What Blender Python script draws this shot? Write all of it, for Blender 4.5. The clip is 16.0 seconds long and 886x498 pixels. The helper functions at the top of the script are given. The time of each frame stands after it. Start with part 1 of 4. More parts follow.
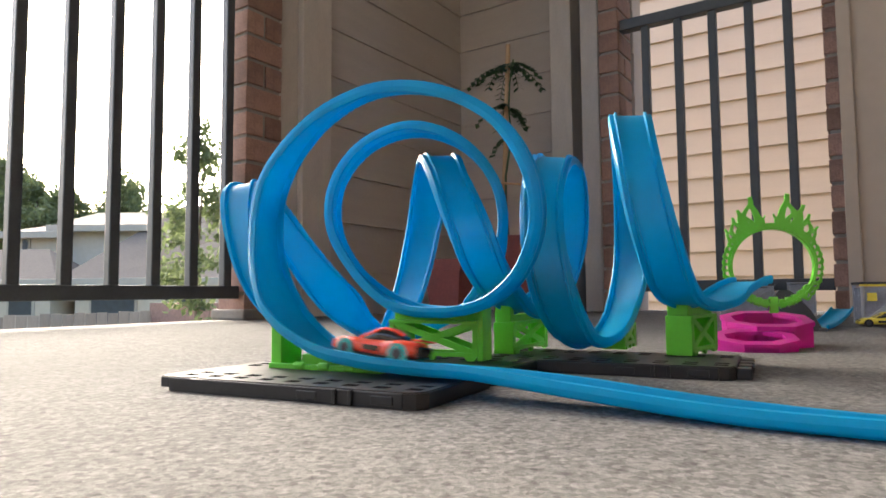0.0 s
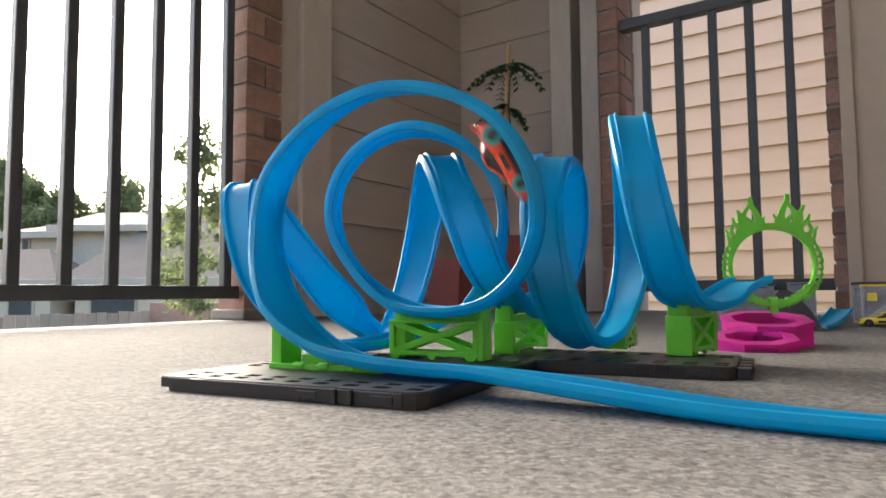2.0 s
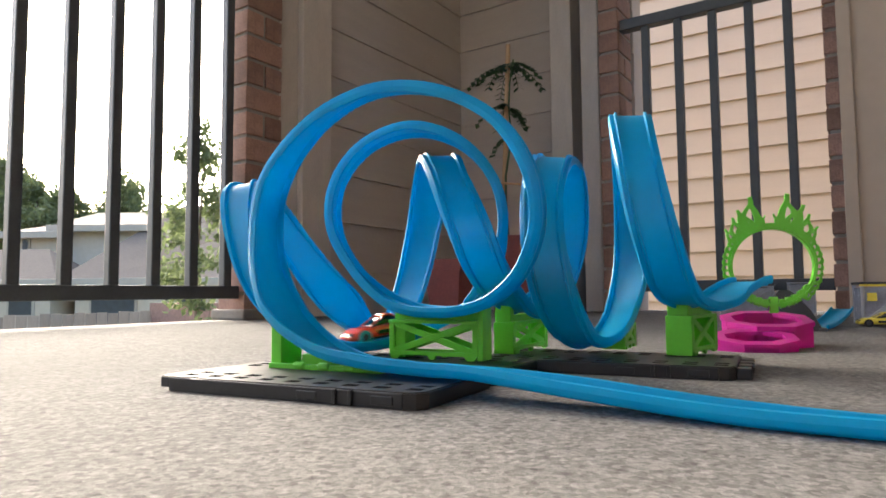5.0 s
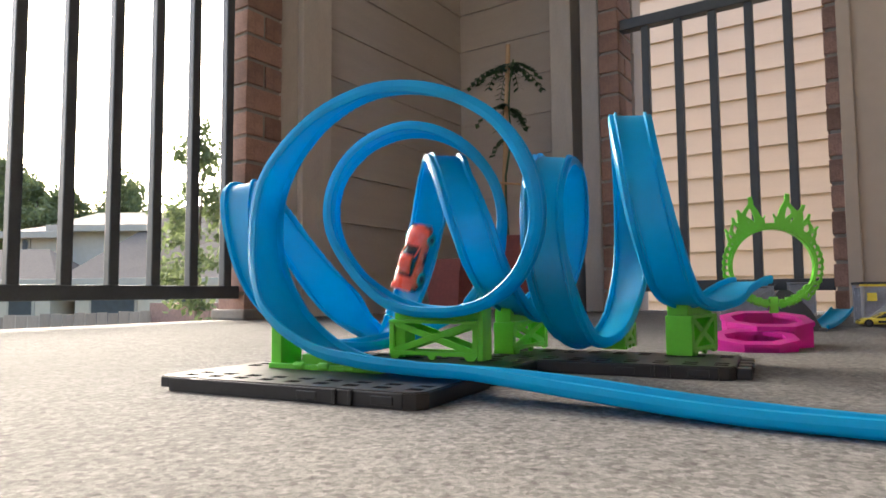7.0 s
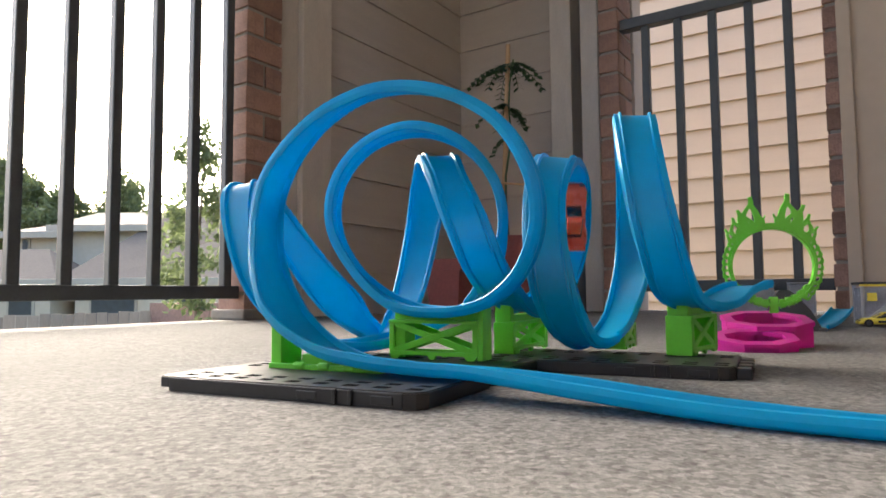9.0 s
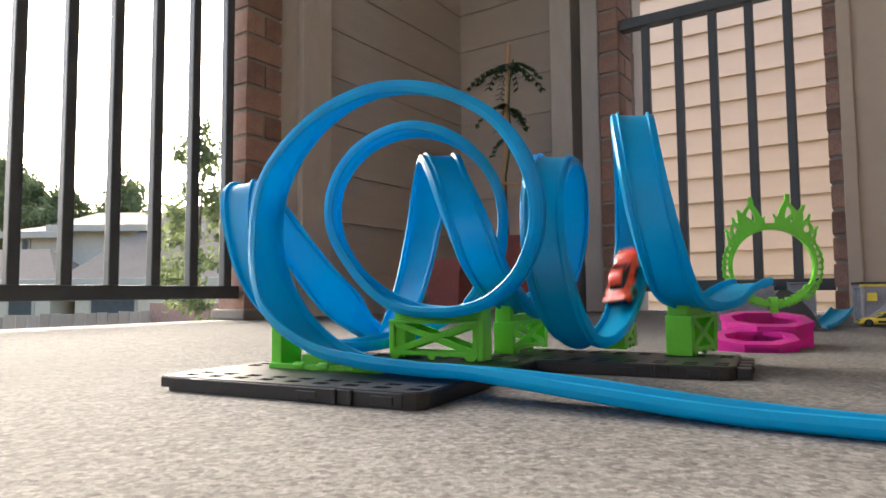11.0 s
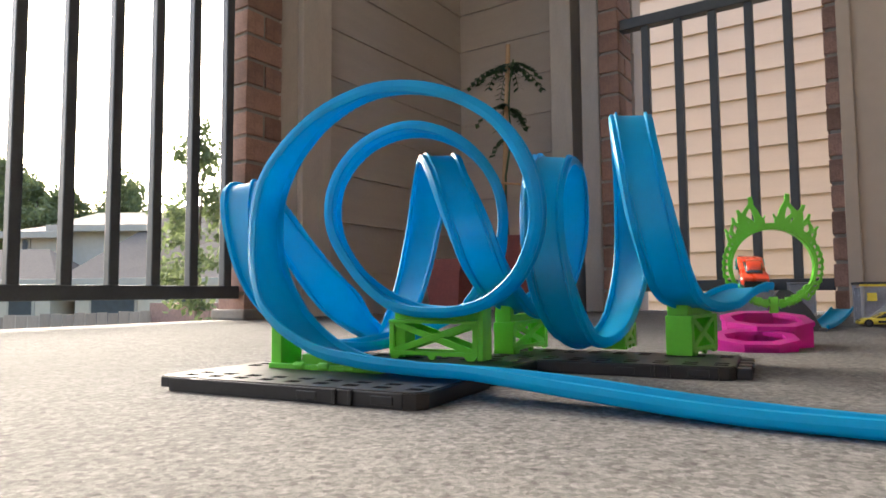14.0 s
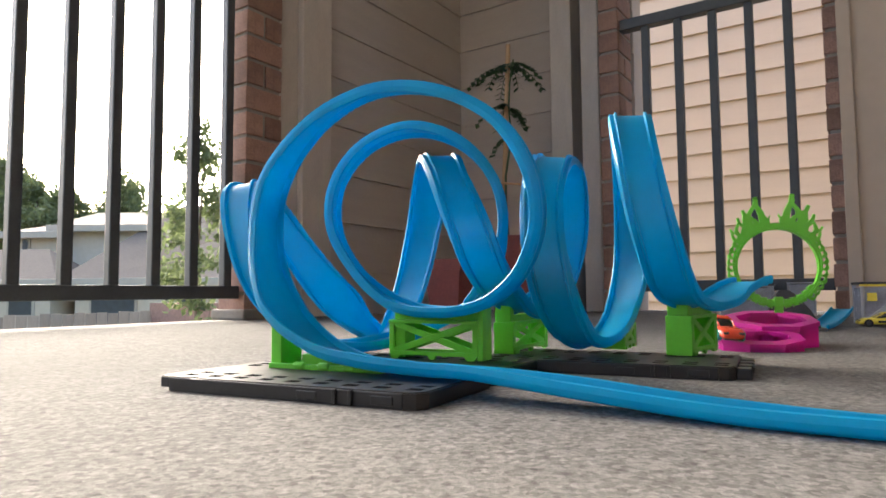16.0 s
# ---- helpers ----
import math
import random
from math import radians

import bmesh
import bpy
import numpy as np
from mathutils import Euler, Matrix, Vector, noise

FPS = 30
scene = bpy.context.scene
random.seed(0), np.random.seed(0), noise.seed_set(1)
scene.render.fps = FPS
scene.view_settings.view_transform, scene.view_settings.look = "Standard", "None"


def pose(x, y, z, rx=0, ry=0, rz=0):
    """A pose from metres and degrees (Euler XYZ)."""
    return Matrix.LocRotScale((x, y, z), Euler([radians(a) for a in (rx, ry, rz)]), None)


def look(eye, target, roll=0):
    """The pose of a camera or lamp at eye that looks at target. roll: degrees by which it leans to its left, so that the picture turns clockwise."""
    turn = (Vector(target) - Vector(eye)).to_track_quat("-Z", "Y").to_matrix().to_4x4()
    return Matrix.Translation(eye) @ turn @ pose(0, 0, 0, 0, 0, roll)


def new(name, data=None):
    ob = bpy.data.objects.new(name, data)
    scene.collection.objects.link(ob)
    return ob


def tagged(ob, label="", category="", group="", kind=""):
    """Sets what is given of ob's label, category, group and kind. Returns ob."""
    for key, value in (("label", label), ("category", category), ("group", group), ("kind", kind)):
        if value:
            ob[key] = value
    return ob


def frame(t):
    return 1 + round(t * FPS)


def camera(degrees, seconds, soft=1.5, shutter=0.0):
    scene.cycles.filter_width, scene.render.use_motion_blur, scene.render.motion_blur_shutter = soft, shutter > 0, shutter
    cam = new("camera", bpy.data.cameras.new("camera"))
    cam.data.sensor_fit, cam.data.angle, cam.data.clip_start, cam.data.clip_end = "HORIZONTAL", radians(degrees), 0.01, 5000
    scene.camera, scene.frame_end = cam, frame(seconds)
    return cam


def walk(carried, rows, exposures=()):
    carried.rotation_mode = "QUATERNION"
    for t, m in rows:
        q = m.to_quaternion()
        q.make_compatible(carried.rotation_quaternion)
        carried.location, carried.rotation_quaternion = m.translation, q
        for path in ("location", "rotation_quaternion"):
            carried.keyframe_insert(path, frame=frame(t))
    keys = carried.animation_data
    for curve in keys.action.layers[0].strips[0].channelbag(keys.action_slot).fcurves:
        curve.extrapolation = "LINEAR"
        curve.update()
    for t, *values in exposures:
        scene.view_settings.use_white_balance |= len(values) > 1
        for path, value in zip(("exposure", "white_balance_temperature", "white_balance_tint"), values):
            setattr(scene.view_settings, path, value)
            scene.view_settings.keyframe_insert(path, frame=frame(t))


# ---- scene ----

# ---------------------------------------------------------------- camera
cam = camera(68.43, 16.0, soft=1.7, shutter=0.5)
EYE = (0.0, 0.0, 0.074)
AIM = (0.0, 1.0, 0.074 + 0.06852)
walk(cam, [(0.0, look(EYE, AIM, -0.45)), (16.0, look(EYE, AIM, -0.45))], exposures=[(0.0, 2.8, 6200, 8), (16.0, 2.8, 6200, 8)])

# ---------------------------------------------------------------- light
SUN_DIR = Vector((-0.60, 0.80, 0.52)).normalized()
world = bpy.data.worlds.new("evening_sky")
world.use_nodes = True
scene.world = world
wn = world.node_tree
sky = wn.nodes.new("ShaderNodeTexSky")
sky.sky_type = "NISHITA"
sky.sun_disc = False
sky.sun_elevation = math.asin(SUN_DIR.z)
sky.sun_rotation = math.atan2(SUN_DIR.x, SUN_DIR.y)
sky.air_density, sky.dust_density, sky.ozone_density = 0.7, 7.0, 0.6
wn.nodes["Background"].inputs["Strength"].default_value = 0.15
wn.links.new(sky.outputs["Color"], wn.nodes["Background"].inputs["Color"])

sun = new("sun", bpy.data.lights.new("sun", "SUN"))
sun.data.energy, sun.data.angle, sun.data.color = 0.2, radians(16), (1.0, 0.9, 0.78)
sun.matrix_world = look(SUN_DIR * 30, (0, 0, 0))


# ---------------------------------------------------------------- materials
def material(name, colour, rough=0.6, metal=0.0, vary=0.15, scale=20.0, fine=6.0, bump=0.1, depth=0.001, tint=None,
             spec=0.5, trans=0.0, per_object=0.0, stretch=(1, 1, 1), coat=0.0):
    """Principled surface with two scales of colour change and fine relief, in metres."""
    m = bpy.data.materials.new(name)
    m.use_nodes = True
    nt = m.node_tree
    bsdf = nt.nodes["Principled BSDF"]
    link, add = nt.links.new, nt.nodes.new
    coord = add("ShaderNodeTexCoord")
    mp = add("ShaderNodeMapping")
    mp.inputs["Scale"].default_value = stretch
    link(coord.outputs["Object"], mp.inputs["Vector"])
    n1, n2 = add("ShaderNodeTexNoise"), add("ShaderNodeTexNoise")
    n1.inputs["Scale"].default_value, n1.inputs["Detail"].default_value = scale, 4
    n2.inputs["Scale"].default_value, n2.inputs["Detail"].default_value = scale * fine, 6
    link(mp.outputs["Vector"], n1.inputs["Vector"])
    link(mp.outputs["Vector"], n2.inputs["Vector"])
    mix = add("ShaderNodeMath")
    mix.operation = "ADD"
    link(n1.outputs["Fac"], mix.inputs[0])
    link(n2.outputs["Fac"], mix.inputs[1])
    ramp = add("ShaderNodeValToRGB")
    c = Vector(colour)
    t = Vector(tint) if tint else c
    lo, hi = c * (1 - vary), t * (1 + vary)
    ramp.color_ramp.elements[0].position, ramp.color_ramp.elements[1].position = 0.3, 0.7
    ramp.color_ramp.elements[0].color = (*lo, 1)
    ramp.color_ramp.elements[1].color = (*[min(1, v) for v in hi], 1)
    half = add("ShaderNodeMath")
    half.operation = "MULTIPLY"
    half.inputs[1].default_value = 0.5
    link(mix.outputs[0], half.inputs[0])
    link(half.outputs[0], ramp.inputs["Fac"])
    out = ramp.outputs["Color"]
    if per_object:
        info = add("ShaderNodeObjectInfo")
        hsv = add("ShaderNodeHueSaturation")
        span = add("ShaderNodeMapRange")
        span.inputs["To Min"].default_value, span.inputs["To Max"].default_value = 1 - per_object, 1 + per_object
        link(info.outputs["Random"], span.inputs["Value"])
        link(span.outputs["Result"], hsv.inputs["Value"])
        link(out, hsv.inputs["Color"])
        out = hsv.outputs["Color"]
    link(out, bsdf.inputs["Base Color"])
    bsdf.inputs["Metallic"].default_value = metal
    bsdf.inputs["Specular IOR Level"].default_value = spec
    bsdf.inputs["Coat Weight"].default_value = coat
    rr = add("ShaderNodeMapRange")
    rr.inputs["To Min"].default_value, rr.inputs["To Max"].default_value = max(0.02, rough - 0.08), min(1, rough + 0.08)
    link(n1.outputs["Fac"], rr.inputs["Value"])
    link(rr.outputs["Result"], bsdf.inputs["Roughness"])
    if bump:
        bp = add("ShaderNodeBump")
        bp.inputs["Strength"].default_value, bp.inputs["Distance"].default_value = bump, depth
        link(n2.outputs["Fac"], bp.inputs["Height"])
        link(bp.outputs["Normal"], bsdf.inputs["Normal"])
    if trans:
        tl, ms = add("ShaderNodeBsdfTranslucent"), add("ShaderNodeMixShader")
        link(out, tl.inputs["Color"])
        ms.inputs["Fac"].default_value = trans
        link(bsdf.outputs[0], ms.inputs[1])
        link(tl.outputs[0], ms.inputs[2])
        link(ms.outputs[0], nt.nodes["Material Output"].inputs["Surface"])
    return m


def concrete(name):
    """Worn broom-finished concrete: fine light and dark grains, small pits, wide faint stains."""
    m = bpy.data.materials.new(name)
    m.use_nodes = True
    nt = m.node_tree
    add, link = nt.nodes.new, nt.links.new
    bsdf = nt.nodes["Principled BSDF"]
    co = add("ShaderNodeTexCoord")

    def noise_at(scale, detail, rough=0.6):
        n = add("ShaderNodeTexNoise")
        n.inputs["Scale"].default_value, n.inputs["Detail"].default_value, n.inputs["Roughness"].default_value = scale, detail, rough
        link(co.outputs["Object"], n.inputs["Vector"])
        return n.outputs["Fac"]

    def span(src, lo, hi, a, b):
        r = add("ShaderNodeMapRange")
        for k, v in (("From Min", lo), ("From Max", hi), ("To Min", a), ("To Max", b)):
            r.inputs[k].default_value = v
        link(src, r.inputs["Value"])
        return r.outputs["Result"]

    def times(a, b):
        n = add("ShaderNodeMath")
        n.operation = "MULTIPLY"
        link(a, n.inputs[0])
        link(b, n.inputs[1])
        return n.outputs[0]
    grain, blotch, stain = noise_at(210, 4, 0.78), noise_at(38, 4), noise_at(2.2, 4)
    vor = add("ShaderNodeTexVoronoi")
    vor.inputs["Scale"].default_value = 85
    link(co.outputs["Object"], vor.inputs["Vector"])
    pits = span(vor.outputs["Distance"], 0.08, 0.3, 0.62, 1.0)
    chips = add("ShaderNodeTexVoronoi")
    chips.inputs["Scale"].default_value = 300
    link(co.outputs["Object"], chips.inputs["Vector"])
    split = add("ShaderNodeSeparateColor")
    link(chips.outputs["Color"], split.inputs["Color"])
    chip = span(split.outputs["Red"], 0.0, 1.0, 0.68, 1.32)
    value = times(times(span(grain, 0.32, 0.68, 0.62, 1.38), span(blotch, 0.3, 0.7, 0.86, 1.14)), times(times(chip, pits), span(stain, 0.3, 0.7, 0.86, 1.12)))
    mix = add("ShaderNodeVectorMath")
    mix.operation = "SCALE"
    mix.inputs[0].default_value = (0.165, 0.162, 0.157)
    link(value, mix.inputs["Scale"])
    link(mix.outputs["Vector"], bsdf.inputs["Base Color"])
    bsdf.inputs["Roughness"].default_value = 0.92
    bsdf.inputs["Specular IOR Level"].default_value = 0.25
    bp = add("ShaderNodeBump")
    bp.inputs["Strength"].default_value, bp.inputs["Distance"].default_value = 0.7, 0.0022
    link(times(times(grain, chip), pits), bp.inputs["Height"])
    link(bp.outputs["Normal"], bsdf.inputs["Normal"])
    return m


BLUE = material("blue_track_plastic", (0.004, 0.385, 0.67), 0.36, spec=0.5, vary=0.06, scale=30, bump=0.04, depth=0.0004, trans=0.42)
GREEN = material("lime_green_plastic", (0.165, 0.63, 0.045), 0.32, vary=0.06, scale=40, bump=0.05, depth=0.0004, trans=0.2)
PINK = material("magenta_plastic", (0.62, 0.02, 0.36), 0.33, vary=0.06, scale=40, bump=0.05, depth=0.0004, trans=0.42)
BLACK = material("black_moulded_plastic", (0.012, 0.013, 0.015), 0.42, vary=0.3, scale=40, bump=0.15, depth=0.0005)
CONCRETE = concrete("balcony_concrete")
RAIL = material("dark_painted_steel", (0.044, 0.05, 0.056), 0.5, vary=0.2, scale=30, bump=0.1, depth=0.0006)
BRICK = material("red_brown_brick", (0.27, 0.16, 0.125), 0.9, vary=0.3, scale=25, bump=0.7, depth=0.003, per_object=0.3)
MORTAR = material("grey_mortar", (0.24, 0.215, 0.19), 0.95, vary=0.15, scale=60, bump=0.6, depth=0.002)
TAUPE = material("taupe_painted_siding", (0.42, 0.37, 0.325), 0.7, vary=0.08, scale=5, fine=14, bump=0.25, depth=0.002, stretch=(1, 1, 6))
TRIM = material("taupe_painted_trim", (0.47, 0.425, 0.38), 0.65, vary=0.12, scale=8, fine=10, bump=0.2, depth=0.002, stretch=(4, 4, 1))
BEIGE = material("beige_painted_wall", (0.38, 0.31, 0.245), 0.7, vary=0.05, scale=5, bump=0.15, depth=0.002)
SIDING = material("cream_lap_siding", (0.53, 0.38, 0.268), 0.7, vary=0.05, scale=4, fine=12, bump=0.2, depth=0.002, stretch=(1, 1, 6))
CEIL = material("ceiling_board", (0.74, 0.7, 0.65), 0.8, vary=0.08, scale=4, bump=0.2, depth=0.002)


# ---------------------------------------------------------------- mesh helpers
def part(name, bm, mat, parent=None, label="", smooth=False):
    me = bpy.data.meshes.new(name)
    bmesh.ops.recalc_face_normals(bm, faces=bm.faces[:])
    bm.to_mesh(me)
    bm.free()
    me.materials.append(mat)
    if smooth:
        for f in me.polygons:
            f.use_smooth = True
    ob = new(name, me)
    if parent is not None:
        ob.parent = parent
    return tagged(ob, label)


def empty(name, m=None):
    ob = new(name)
    ob.empty_display_size = 0.02
    if m is not None:
        ob.matrix_world = m
    return ob


def box(bm, lo, hi, m=None, bevel=0.0):
    lo, hi = Vector(lo), Vector(hi)
    t = Matrix.LocRotScale((lo + hi) / 2, None, hi - lo)
    got = bmesh.ops.create_cube(bm, size=1, matrix=t if m is None else m @ t)
    if bevel:
        es = list({e for v in got["verts"] for e in v.link_edges})
        bmesh.ops.bevel(bm, geom=es, offset=bevel, segments=2, affect="EDGES", profile=0.5)
    return got["verts"]


def slab(lo, hi, bevel=0.0, m=None):
    bm = bmesh.new()
    box(bm, lo, hi, m, bevel)
    return bm


def tube(bm, a, b, r0, r1=None, seg=12, caps=True):
    a, b = Vector(a), Vector(b)
    m = Matrix.Translation((a + b) / 2) @ (b - a).to_track_quat("Z", "Y").to_matrix().to_4x4()
    return bmesh.ops.create_cone(bm, cap_ends=caps, segments=seg, radius1=r0, radius2=r0 if r1 is None else r1, depth=(b - a).length, matrix=m)


def prism(bm, outline, z0, z1, m=None):
    """A closed outline in x and y, drawn up from z0 to z1."""
    m = m or Matrix()
    lo = [bm.verts.new(m @ Vector((x, y, z0))) for x, y in outline]
    hi = [bm.verts.new(m @ Vector((x, y, z1))) for x, y in outline]
    bm.faces.new(lo[::-1])
    bm.faces.new(hi)
    n = len(lo)
    for i in range(n):
        bm.faces.new((lo[i], lo[(i + 1) % n], hi[(i + 1) % n], hi[i]))


def ring_prism(bm, outer, inner, z0, z1, m=None, slope=0.0, low=0.0):
    """A band between two outlines of the same count, drawn up from z0 to z1; slope and low lean its top and foot along y."""
    m = m or Matrix()
    rows = [[bm.verts.new(m @ Vector((x, y, z + y * (slope if z == z1 else low)))) for x, y in o] for o, z in ((outer, z0), (outer, z1), (inner, z1), (inner, z0))]
    n = len(outer)
    for k in range(4):
        a, b = rows[k], rows[(k + 1) % 4]
        for i in range(n):
            j = (i + 1) % n
            bm.faces.new((a[i], a[j], b[j], b[i]))


# The building's own axes: u runs along the left railing, w to its right.
TURN = math.atan2(0.558, 0.830)
BM = Matrix(((0.558, 0.830, 0, 0), (0.830, -0.558, 0, 0), (0, 0, 1, 0), (0, 0, 0, 1)))


def house_box(name, u, w, z, mat, bevel=0.0, label="", parent=None):
    bm = bmesh.new()
    box(bm, (u[0], w[0], z[0]), (u[1], w[1], z[1]), BM, bevel)
    return part(name, bm, mat, parent, label)


# ---------------------------------------------------------------- the balcony
RAIL_W, RAIL_U, CEIL_Z = -1.618, 2.344, 2.55
floor = tagged(house_box("floor", (-3.0, 2.75), (-1.68, 2.6), (-0.16, 0.0), CONCRETE), "rough grey-beige concrete balcony floor", "floor", kind="structure")
# Ceiling lies out of view; its pale tone is chosen to bounce light down.
ceiling = tagged(house_box("ceiling", (-3.0, 2.9), (-1.95, 2.6), (CEIL_Z, CEIL_Z + 0.12), CEIL), "painted board balcony ceiling", "ceiling", kind="structure")
# Added wall out of view; its height sets how much sky light enters.
tagged(house_box("unseen_low_wall", (-3.12, -3.0), (-1.7, 2.6), (-0.16, 1.5), BEIGE), "unseen beige wall behind the camera, kept low to let light in", "wall", kind="structure")
tagged(house_box("wall_east", (-3.0, 2.3), (2.6, 2.72), (-0.16, CEIL_Z), BEIGE), "beige painted house wall", "wall", kind="structure")
tagged(house_box("wall_beside_railing", (2.2, 2.36), (-0.075, 2.6), (0.0, CEIL_Z), BEIGE), "beige painted wall beside the railing", "wall", kind="structure")


def lap_wall(name, a, b, z0, z1, lap, mat, label, out, thick=0.1, proud=0.013):
    """A wall of overlapping boards from a to b in u, w; out: the way in u, w that the boards face."""
    wall = tagged(empty(name), label, "wall", kind="structure")
    a, b, out = Vector(a), Vector(b), Vector(out)
    bm = bmesh.new()
    vs = [(a - out * thick), (b - out * thick), b, a]
    prism(bm, [(v.x, v.y) for v in vs], z0, z1, BM)
    part("backing", bm, mat, wall)
    z = z0
    while z < z1 - 0.01:
        top = min(z + lap, z1)
        bm = bmesh.new()
        pts = [(0.002, 0), (proud, 0), (0.004, top - z), (0.002, top - z)]
        row = []
        for e in (a, b):
            row.append([bm.verts.new(BM @ Vector((e.x + out.x * d, e.y + out.y * d, h))) for d, h in pts])
        for k in range(4):
            j = (k + 1) % 4
            bm.faces.new((row[0][k], row[0][j], row[1][j], row[1][k]))
        bm.faces.new(row[0])
        bm.faces.new(row[1][::-1])
        board = part("board", bm, mat, wall)
        board.location.z = z
        z = top
    return wall


def brick_pillar(name, u0, u1, w0, w1, z0, z1, label):
    """A brick pillar in running bond with recessed joints."""
    pillar = tagged(empty(name), label, "pillar", kind="structure")
    j = 0.010
    part("mortar_core", (lambda bm: (box(bm, (u0 + 0.006, w0 + 0.006, z0), (u1 - 0.006, w1 - 0.006, z1), BM), bm)[1])(bmesh.new()), MORTAR, pillar)
    meshes = {}
    z, k = z0 + 0.005, 0
    rnd = random.Random(7)
    while z < z1 - 0.06:
        runs = [(u0, u1)] if k % 2 == 0 else [(u0, (u0 + u1) / 2 - j / 2), ((u0 + u1) / 2 + j / 2, u1)]
        for lo, hi in runs:
            key = (round(hi - lo, 3))
            if key not in meshes:
                bm = bmesh.new()
                box(bm, (0, 0, 0), (hi - lo, w1 - w0, 0.069), None, 0.003)
                meshes[key] = bpy.data.meshes.new("brick")
                bm.to_mesh(meshes[key])
                bm.free()
                meshes[key].materials.append(BRICK)
            ob = new("brick", meshes[key])
            ob.parent = pillar
            ob.matrix_basis = BM @ Matrix.Translation((lo + rnd.uniform(-0.001, 0.001), w0 + rnd.uniform(-0.0015, 0.0015), z))
        z += 0.080
        k += 1
    return pillar


def railing(name, run, across, at, z0, z1, spacing, lead, label):
    """A steel railing; run: 'u' or 'w'; across: from, to; at: its place on the other axis."""
    rail = tagged(empty(name), label, "railing", kind="structure")

    def bar(nm, lo, hi, la, lz, ha, hz):
        bm = bmesh.new()
        if run == "u":
            box(bm, (lo, at - la, lz), (hi, at + la, hz), BM, 0.003)
        else:
            box(bm, (at - la, lo, lz), (at + la, hi, hz), BM, 0.003)
        return part(nm, bm, RAIL, rail)
    bar("top_rail", across[0], across[1], 0.022, z1 - 0.04, 0, z1)
    bar("bottom_rail", across[0], across[1], 0.016, z0, 0, z0 + 0.038)
    x = lead
    while x < across[1] - 0.01:
        if x > across[0]:
            bar("baluster", x - 0.0135, x + 0.0135, 0.0135, z0 + 0.03, 0, z1 - 0.03)
        x += spacing
    return rail


railing("railing_west", "u", (-2.95, 1.285), RAIL_W, 0.064, 1.08, 0.115, 0.670 - 31 * 0.115, "dark painted steel balcony railing with square balusters")
railing("railing_north", "w", (-0.768, -0.118), RAIL_U, 0.075, 1.08, 0.115, -0.677, "dark painted steel balcony railing with square balusters")
brick_pillar("brick_pillar_west", 1.285, 1.425, -1.70, -1.58, 0.0, CEIL_Z, "weathered red-brown brick pillar at the railing's end")
brick_pillar("brick_pillar_north", 2.30, 2.45, -0.840, -0.765, 0.0, CEIL_Z, "weathered red-brown brick pillar beside the railing")
brick_pillar("brick_pillar_east", 2.30, 2.42, -0.118, -0.076, 0.0, CEIL_Z, "narrow red-brown brick edge beside the beige wall")
tagged(house_box("pillar_plinth", (1.272, 1.424), (-1.72, -1.566), (0.0, 0.032), MORTAR, 0.006), "pale mortar plinth at the pillar's foot", "plinth", kind="structure")
lap_wall("wall_nook_west", (1.66, -1.64), (2.60, -1.64), -0.02, CEIL_Z, 0.178, TAUPE, "dark taupe lap siding wall of the nook", (0, 1))
lap_wall("wall_nook_north", (2.60, -1.64), (2.60, -0.80), -0.033, CEIL_Z, 0.18, TAUPE, "dark taupe lap siding wall of the nook", (-1, 0))
for nm, u, w in (("trim_1", (1.427, 1.52), (-1.68, -1.605)), ("trim_2", (1.522, 1.66), (-1.68, -1.585)),
                 ("trim_3", (2.46, 2.60), (-1.109, -1.016)), ("trim_4", (2.40, 2.60), (-0.951, -0.880))):
    tagged(house_box(nm, u, w, (0.0, CEIL_Z), TRIM, 0.004), "taupe painted corner board", "trim", kind="structure")
tagged(house_box("trim_5", (2.186, 2.1975), (-0.078, -0.043), (0.0, CEIL_Z), BEIGE, 0.002), "beige painted corner board", "trim", kind="structure")
lap_wall("wall_neighbour", (5.15, -3.6), (5.15, 4.5), -2.232, 5.6, 0.186, SIDING, "cream lap siding wall of the next building", (-1, 0), 0.2, 0.024)
GROUND = material("lawn_and_earth", (0.09, 0.1, 0.04), 0.95, vary=0.3, scale=2, bump=0.5, depth=0.02)
bm = bmesh.new()
bmesh.ops.create_grid(bm, x_segments=8, y_segments=8, size=600)
g = part("ground", bm, GROUND)
g.location.z = -2.2
tagged(g, "grass and earth yards below the balcony", "ground", kind="structure")

